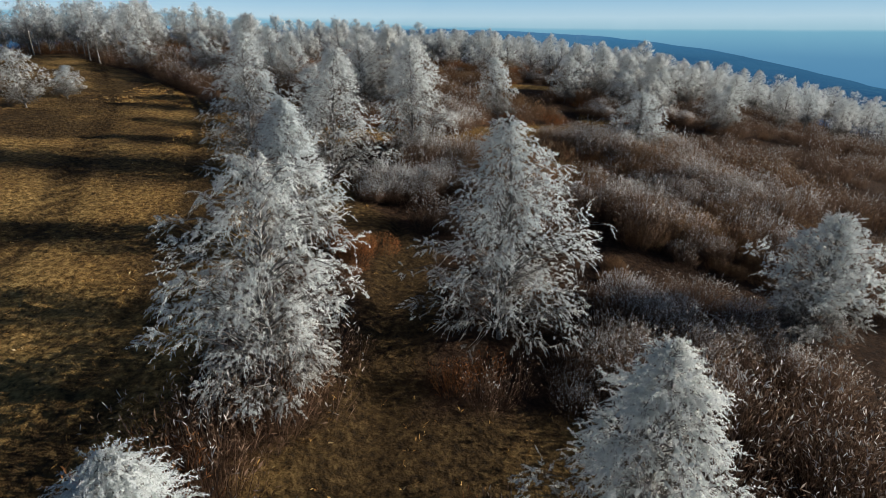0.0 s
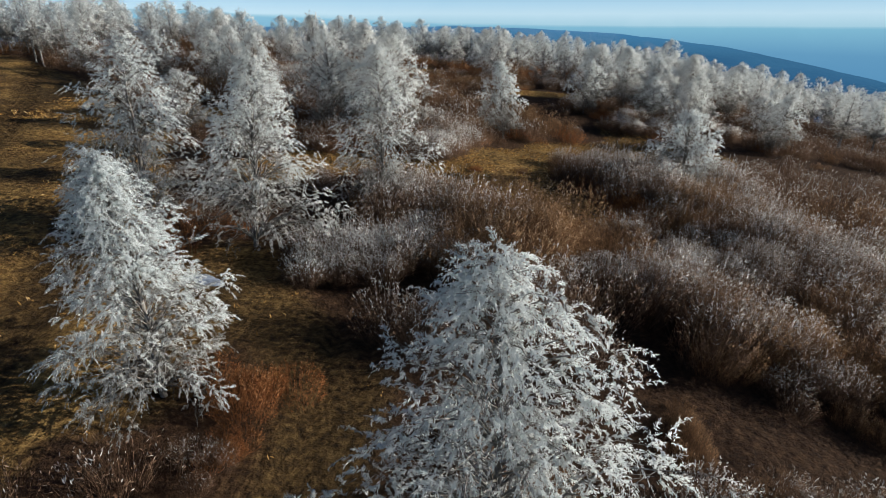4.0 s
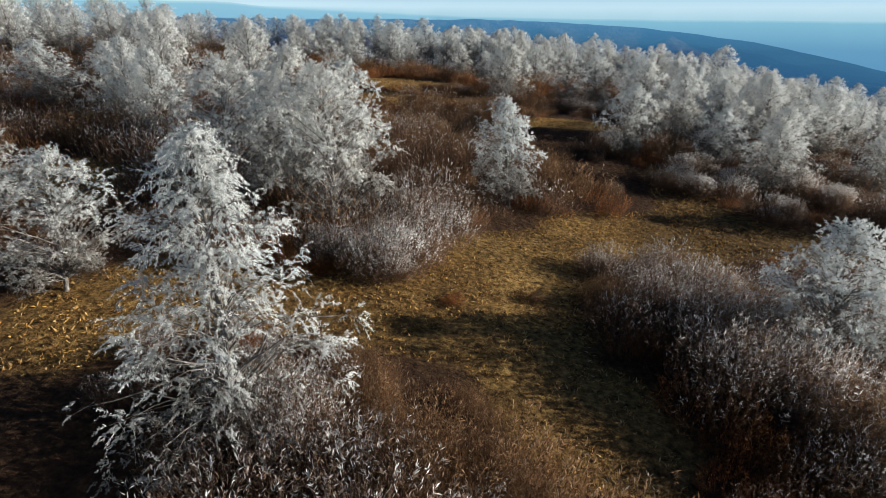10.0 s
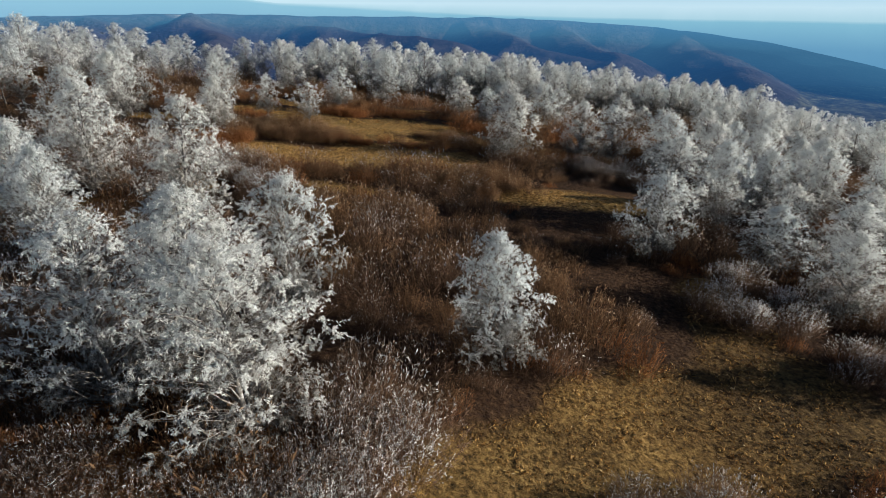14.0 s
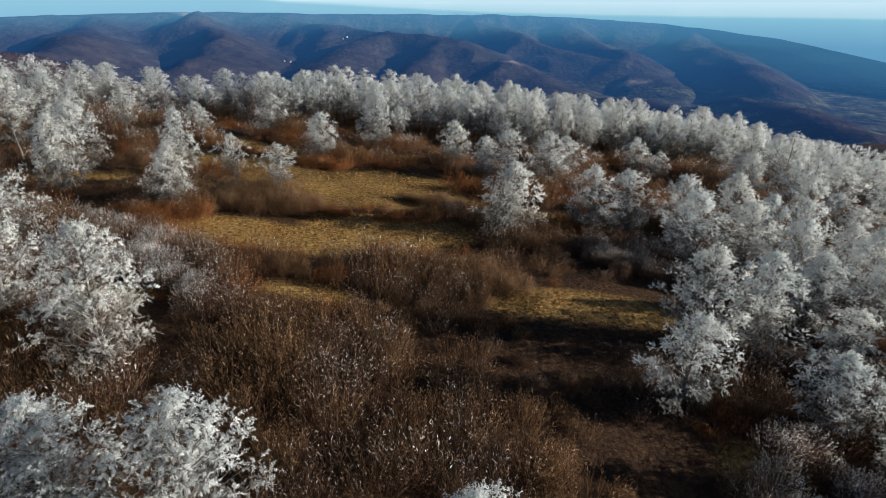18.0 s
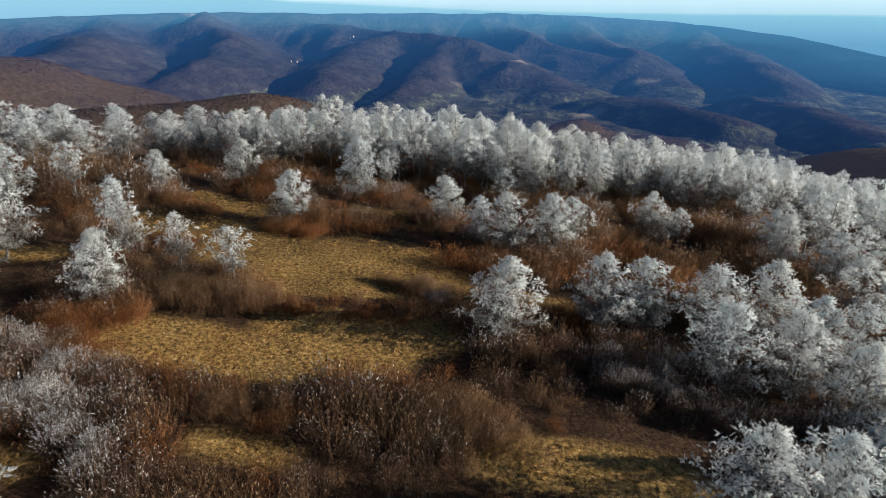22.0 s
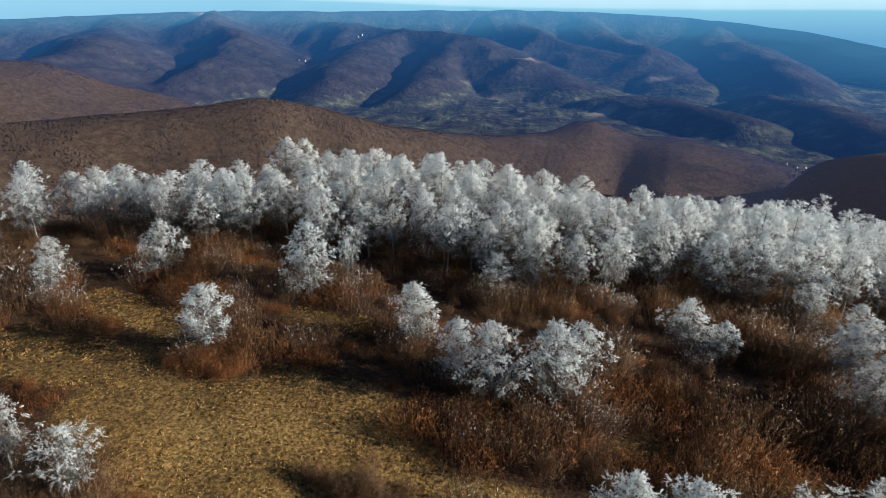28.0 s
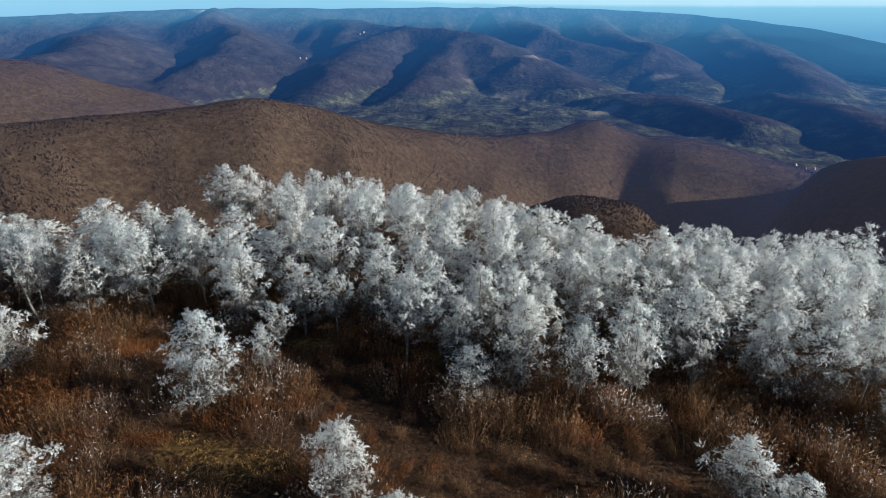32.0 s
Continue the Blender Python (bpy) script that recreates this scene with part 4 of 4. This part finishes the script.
SHRUBS_D = [(33.0, 118.0, 1.0, 3), (37.5, 119.5, 1.0, 3), (43.5, 122.0, 1.1, 3), (45.5, 131.0, 1.1, 3), (40.0, 111.5, 0.9, 3), (26.0, 153.5, 1.0, 0), (30.0, 155.5, 1.0, 0), (-29.0, 130.5, 1.1, 3),
            (-30.5, 142.0, 1.0, 3), (-36.5, 138.5, 1.1, 3), (-21.5, 137.0, 0.8, 3), (-37.0, 150.0, 0.9, 3), (-40.5, 150.5, 0.9, 3), (48.0, 117.0, 1.0, 3), (34.0, 124.0, 1.0, 3), (29.0, 119.0, 0.9, 0)]
SHRUBS_I = [(6.0, 142.8, 1.0, 1), (9.5, 143.4, 1.1, 1), (12.6, 144.2, 0.95, 1), (8.4, 146.4, 1.15, 1), (4.4, 146.8, 0.95, 1), (-15.0, 144.8, 0.9, 1), (-11.6, 144.8, 0.95, 1), (-8.0, 145.0, 0.9, 1),
            (-18.6, 145.4, 0.85, 2), (1.2, 145.6, 0.9, 1), (-3.0, 147.4, 0.85, 1), (-32.0, 139.8, 1.05, 3), (-27.0, 141.4, 1.05, 3), (-36.4, 144.4, 1.0, 3), (-30.6, 146.2, 0.9, 0), (-34.0, 149.0, 0.9, 0)]
SHRUBS_J = [(-30.2, 158.0, 1.15, 2), (-33.2, 156.8, 1.2, 2), (-36.6, 156.2, 1.2, 2), (-39.6, 157.6, 1.1, 2), (-25.2, 161.4, 1.25, 1), (-20.6, 161.8, 1.25, 1), (-17.4, 163.0, 1.0, 1), (-27.2, 164.4, 1.2, 1),
            (-6.6, 162.8, 0.45, 2), (-4.4, 163.1, 0.5, 2), (-2.0, 163.2, 0.45, 2), (0.6, 163.3, 0.45, 2), (-11.2, 163.4, 0.5, 2), (-2.0, 171.4, 0.65, 1), (0.8, 171.6, 0.85, 1), (5.6, 171.4, 0.65, 1)]
SHRUBS_K = [(-22.4, 186.6, 1.1, 2), (-18.6, 187.0, 1.0, 2), (-25.2, 187.6, 0.8, 2), (-13.2, 88.2, 0.9, 2), (-9.8, 87.8, 0.9, 2), (-7.0, 86.9, 0.9, 2), (-4.4, 86.7, 0.8, 2),
            (-0.6, 88.6, 1.15, 3), (1.9, 90.4, 1.1, 3), (-3.2, 89.0, 1.0, 3), (17.8, 93.0, 0.95, 0), (20.8, 94.6, 1.0, 0), (23.8, 92.6, 1.0, 0)]
for x, y, s, kind in SHRUBS_I + SHRUBS_J + SHRUBS_K + SHRUBS_A + SHRUBS_B + SHRUBS_C + SHRUBS_D + SHRUBS_E + SHRUBS_F + SHRUBS_G + SHRUBS_H:
    shrub(kind, shrub_pose(x, y, s, s * (1.25 if s > 1.3 else 1.0)))
    singles += 1
skirt = []
for x, y in placed[len(NEAR):]:
    for _ in range(2):
        ax_, ay_ = x + rng.uniform(-2.6, 2.6), y + rng.uniform(-2.2, 1.4)
        if clearing(np.array(ax_), np.array(ay_)) > 0.2:
            h0 = hill(np.array([ax_, ax_ + 1, ax_]), np.array([ay_, ay_, ay_ + 1]))
            skirt.append((ax_, ay_, 2.0, rng.uniform(0.0, 0.15), -9.0 if rng.random() < 0.6 else 0.0, float(h0[0] + bumps(np.array(ax_), np.array(ay_))), float(h0[1] - h0[0]), float(h0[2] - h0[0])))
for x, y, d, th, wh, *lie in [*cols, *skirt]:
    if d < 1.0 or (9.5 < x < 15 and 47 < y < 55.5) or (8.5 < x < 14.5 and 55 < y < 61 and rng.random() < 0.7) or (-3 < x < 1.5 and 49.5 < y < 55) or th < (-0.11 if y < 172 else -0.2) or (x > 60 and rng.random() < 0.3) or (x < -62 and (y < 118 or rng.random() < 0.35)):
        continue
    edge, south = d < 3.0, y < 112
    pick = rng.random() + wh * 1.2 - th * 1.1
    kind = 3 if wh < -5 else 0 if pick < (0.74 if south or (x > 20 and y < 168) or (x < -20 and 122 < y < 160) else 0.22 if y < 172 else 0.06) else 1
    if edge and wh > -5 and rng.random() < (0.35 if y < 70 else 0.65):
        kind = 2
    if 3 < x < 14 and 58 < y < 76:
        kind = 1
    if kind == 1 and y > 176 and rng.random() < 0.45:
        kind = 2
    s = float(np.interp(th, (-0.11, 0.03, 0.2), (0.42, 0.95, 1.65))) * rng.uniform(0.8, 1.2) * (0.88 if edge else 1.0) * (1.2 if y > 172 else 1.0) * (1.25 if 36 < y < 64 and -2 < x < 14 else 1.0)
    m = shrub_pose(x, y, max(0.9 * s, 0.5), s, tuple(lie))
    if singles < 300:
        shrub(kind, m)
        singles += 1
        continue
    v, f, a, nm = FAR_SHRUB[kind][rng.integers(5)]
    mm = np.array(m)
    J = joined[kind]
    J[0].append((v @ mm[:3, :3].T + mm[:3, 3]).astype(np.float32))
    J[1].append(f + J[-1])
    J[2].append(a)
    J[3].append(unit(nm @ mm[:3, :3].T).astype(np.float32))
    J[-1] += len(v)
for J, (fr, tall, mat), label in zip(joined, KINDS, ("thicket of bare shrubs with white rime on the tips", "thicket of bare brown shrubs, lightly rimed", "rusty brown scrub round the clearings", "shrubs thickly covered in white rime")):
    if J[-1]:
        tagged(new("thicket", mesh_from("thicket", np.concatenate(J[0]), [np.concatenate(J[1])], mat, [("frost", np.concatenate(J[2]))], normals=np.concatenate(J[3]))), label, "thicket", kind="stuff")

# ---------------------------------------------------------------- dry grass in the clearings
tx, ty = rng.uniform(-55, 45, 90000), rng.uniform(14, 205, 90000)
td = clearing(tx, ty)
ok = (td < 0.3) & ((ty > 68) | (rng.random(len(tx)) < 0.10)) & (fbm(tx, ty, 3.0, 101, 2) > -0.10) & (ruts(tx, ty) < 0.4) & ((tx > -34) | (ty > 90))
tx, ty = tx[ok][:26000], ty[ok][:26000]
n = len(tx)
tz = hill(tx, ty) + bumps(tx, ty) - 0.03
V, F, base = [], [], 0
for j in range(4):
    root = np.stack([tx, ty, tz], -1) + rng.normal(0, 0.10, (n, 3)) * np.array([1, 1, 0])
    way = unit(np.stack([rng.normal(0, 0.75, n), rng.normal(0, 0.75, n), np.ones(n)], -1))
    side = unit(np.cross(way, rng.normal(0, 1, (n, 3))))
    v, f = blades(root, way, rng.uniform(0.18, 0.48, n), rng.uniform(0.02, 0.05, n), side, rng.uniform(0.1, 0.6, n))
    V.append(v)
    F.append(f + base)
    base += len(v)
tagged(new("dry_grass", mesh_from("dry_grass", np.concatenate(V), [np.concatenate(F)], M_GRASS)), "tufts of dry golden grass in the clearings", "grass", kind="stuff")


# ---------------------------------------------------------------- small things
M_SNOW, nt, b = material("shade-blue snow", 0.6, 0.3)
# blue-grey because the shade over the snow is put into its colour
nt.links.new(ramp(nt, noise_node(nt, 2.5, 5.0), [(0.35, (0.16, 0.19, 0.25)), (0.6, (0.30, 0.34, 0.42))]), b.inputs["Base Color"])
bump(nt, b, noise_node(nt, 3.0), 0.5, 0.1)


def snow_patch(x, y, rx, ry, seed):
    """A thin drift with a ragged rim, thickest in the middle."""
    g = np.random.default_rng(seed)
    n, rings = 28, 5
    a = np.arange(n) / n * 2 * math.pi
    rim = 1 + 0.35 * np.sin(2 * a + g.uniform(0, 6)) * g.uniform(0.3, 0.8) + g.normal(0, 0.09, n)
    v = []
    for k in range(rings):
        q = (k + 1) / rings
        px_, py_ = x + rx * rim * q * np.cos(a), y + ry * rim * q * np.sin(a)
        v.append(np.stack([px_, py_, hill(px_, py_) + bumps(px_, py_) + 0.16 * (1 - q) + 0.05 - 0.12 * (k == rings - 1)], -1))
    c = np.array([[x, y, float(hill(np.array(x), np.array(y)) + bumps(np.array(x), np.array(y)) + 0.2)]])
    i = np.arange(n)
    f4 = np.concatenate([np.stack([k * n + i, k * n + (i + 1) % n, (k + 1) * n + (i + 1) % n, (k + 1) * n + i], -1) for k in range(rings - 1)])
    f3 = np.stack([np.full(n, rings * n), i, (i + 1) % n], -1)
    me = mesh_from("snow_patch", np.concatenate(v + [c]), [f4[:, ::-1], f3], M_SNOW, smooth=True)
    return tagged(new("snow_patch", me), "small leftover patch of snow on the grass, coloured as if in shade", "snow patch", "leftover snow")


snow_patch(-13.4, 53.4, 1.2, 0.7, 1)
snow_patch(-40.5, 133.0, 2.6, 0.8, 2)
snow_patch(-46.0, 128.5, 1.8, 0.6, 3)


def snag(x, y, height, lean_x, lean_y, arms, seed, label, radius=0.16):
    """A dead trunk, broken at the top, with a few bare arms."""
    g = np.random.default_rng(seed)
    ob = new("dead_trunk" if height > 3 else "tree_stump")
    z = float(hill(np.array(x), np.array(y)) + bumps(np.array(x), np.array(y)))
    ob.location = (x, y, z)
    s = np.linspace(0, 1, 8)
    pts = np.stack([lean_x * s + g.normal(0, 0.05, 8), lean_y * s, -0.4 + (height + 0.4) * s], -1)
    v, f = tube(pts, radius * (1 - 0.55 * s), 8)
    part("trunk", mesh_from("trunk", v, [f], M_BARK, smooth=True), ob)
    for k in range(arms):
        q = g.uniform(0.3, 0.9)
        o = np.array([np.interp(q, s, pts[:, j]) for j in range(3)])
        a = g.uniform(0, 6.3)
        ln = g.uniform(0.8, 1.9)
        e = np.linspace(0, 1, 5)
        v, f = tube(o + np.stack([math.cos(a) * ln * e, math.sin(a) * ln * e, ln * (0.7 * e - 0.3 * e * e)], -1), 0.045 * (1.05 - e) + 0.006, 5)
        part("branch", mesh_from("branch", v, [f], M_BARK, smooth=True), ob)
    return tagged(ob, label, "dead tree" if height > 3 else "stump")


snag(23.3, 212.8, 2.2, 0.1, 0.0, 0, 5, "pale broken stump among brown shrubs", 0.20)
snag(-45.2, 219.6, 9.0, -2.2, 0.5, 5, 6, "pale leaning dead trunk with bare branches", 0.19)


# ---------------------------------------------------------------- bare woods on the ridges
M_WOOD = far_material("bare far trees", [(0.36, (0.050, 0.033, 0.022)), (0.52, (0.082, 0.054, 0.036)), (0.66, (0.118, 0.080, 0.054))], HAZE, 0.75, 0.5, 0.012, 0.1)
wa, wr = np.radians(rng.uniform(-54, 30, 90000)), np.sqrt(rng.uniform(480.0 ** 2, 1420.0 ** 2, 90000))
wx, wy = EX + wr * np.sin(wa), EY + wr * np.cos(wa)
wz = ridge(wx, wy)
near_eye = wz - (20 - 0.16 * wr)      # ground that the hilltop hides is left bare
ok = (wz > np.maximum(far_hills(wx, wy), hill(wx, wy))) & (near_eye > -110) & (rng.random(len(wx)) < np.clip(1.25 - wr / 2200, 0, 1))
wx, wy, wz, wr = wx[ok][:44000], wy[ok][:44000], wz[ok][:44000], wr[ok][:44000]
n = len(wx)
V, F, A, N, base = [], [], [], [], 0
lay = unit(np.stack([(ridge(wx - 6, wy) - ridge(wx + 6, wy)) / 12, (ridge(wx, wy - 6) - ridge(wx, wy + 6)) / 12, np.ones(n)], -1))      # the slope's own facing
tall = rng.uniform(1.2, 2.4, n) * (1 + 0.4 * fbm(wx, wy, 60.0, 131, 2))
for j in range(6):
    out = unit(np.stack([rng.normal(0, 0.35, n), rng.normal(0, 0.35, n), np.full(n, 2.0)], -1))
    ox, oy = wx + rng.uniform(-9, 9, n), wy + rng.uniform(-9, 9, n)
    root = np.stack([ox, oy, ridge(ox, oy) - 1.0], -1)
    way = unit(out * np.array([1.5, 1.5, 0]) + np.array([0, 0, 1.0]))
    v, f = blades(root, way, tall * rng.uniform(0.8, 1.6, n), rng.uniform(0.5, 1.1, n), unit(np.cross(way, rng.normal(0, 1, (n, 3)))), np.zeros(n))
    f, nm = soften(v, f, unit(lay + 0.25 * (out - np.array([0, 0, 1.0])) + np.array([0.10, 0, 0])), 0.05)
    V.append(v)
    F.append(f + base)
    N.append(nm)
    # haze emission on the ridge trees, growing with distance
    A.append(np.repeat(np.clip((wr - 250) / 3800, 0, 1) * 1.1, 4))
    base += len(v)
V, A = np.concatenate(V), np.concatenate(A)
tagged(new("ridge_wood", mesh_from("ridge_wood", V, [np.concatenate(F)], M_WOOD, [("haze_glow", A), ("bare", A * 0)], normals=np.concatenate(N))), "bare brown woods covering the ridges below the hilltop", "wood", kind="stuff")


# ---------------------------------------------------------------- farms across the valley
M_WALL, nt, b = material("whitewashed wall", 0.9)
nt.links.new(ramp(nt, noise_node(nt, 0.4, 3.0), [(0.3, (0.42, 0.41, 0.40)), (0.7, (0.58, 0.57, 0.56))]), b.inputs["Base Color"])
M_ROOF, nt, b = material("pale roof", 0.8)
nt.links.new(ramp(nt, noise_node(nt, 0.6, 3.0), [(0.3, (0.34, 0.24, 0.19)), (0.7, (0.52, 0.42, 0.36))]), b.inputs["Base Color"])


def house(x, y, long, deep, tall, turn):
    """A farmhouse with a pitched roof that overhangs its walls."""
    ob = new("farmhouse")
    xs, ys = np.meshgrid(np.linspace(x - long, x + long, 5), np.linspace(y - long, y + long, 5))
    ob.matrix_basis = pose(x, y, float(land(xs, ys).max()) + 0.5, 0, 0, turn)
    a, d = long / 2, deep / 2
    v = [(-a, -d, -14), (a, -d, -14), (a, d, -14), (-a, d, -14), (-a, -d, tall), (a, -d, tall), (a, d, tall), (-a, d, tall), (-a, 0, tall + d * 0.8), (a, 0, tall + d * 0.8)]
    part("walls", mesh_from("walls", v, [np.array([(0, 1, 5, 4), (2, 3, 7, 6)]), np.array([(1, 2, 6, 9, 5), (3, 0, 4, 8, 7)])], M_WALL), ob)
    o, e, z, t = 1.06, 1.12, d * 0.8, 0.5
    rv = []
    for lift in (0.05, t):
        rv += [(-a * o, -d * e, tall - z * (e - 1) + lift), (a * o, -d * e, tall - z * (e - 1) + lift), (a * o, 0, tall + z + lift), (-a * o, 0, tall + z + lift), (a * o, d * e, tall - z * (e - 1) + lift), (-a * o, d * e, tall - z * (e - 1) + lift)]
    part("roof", mesh_from("roof", rv, [np.array([(6, 7, 8, 9), (9, 8, 10, 11), (3, 2, 1, 0), (5, 4, 2, 3), (0, 1, 7, 6), (4, 5, 11, 10), (1, 2, 8, 7), (2, 4, 10, 8), (3, 0, 6, 9), (5, 3, 9, 11)])], M_ROOF), ob)
    return tagged(ob, "small pale farmhouse far across the valley", "house", "farms across the valley")


for x, y, turn in ((-1122, 3233, 20), (-1095, 3250, 80), (-925, 3752, 10), (-905, 3770, 60), (640, 1462, 35), (668, 1475, 110), (700, 1500, 15)):
    k = 0.5 if y > 2000 else 0.3
    house(x, y, 18 * k, 11 * k, 6 * k, turn)
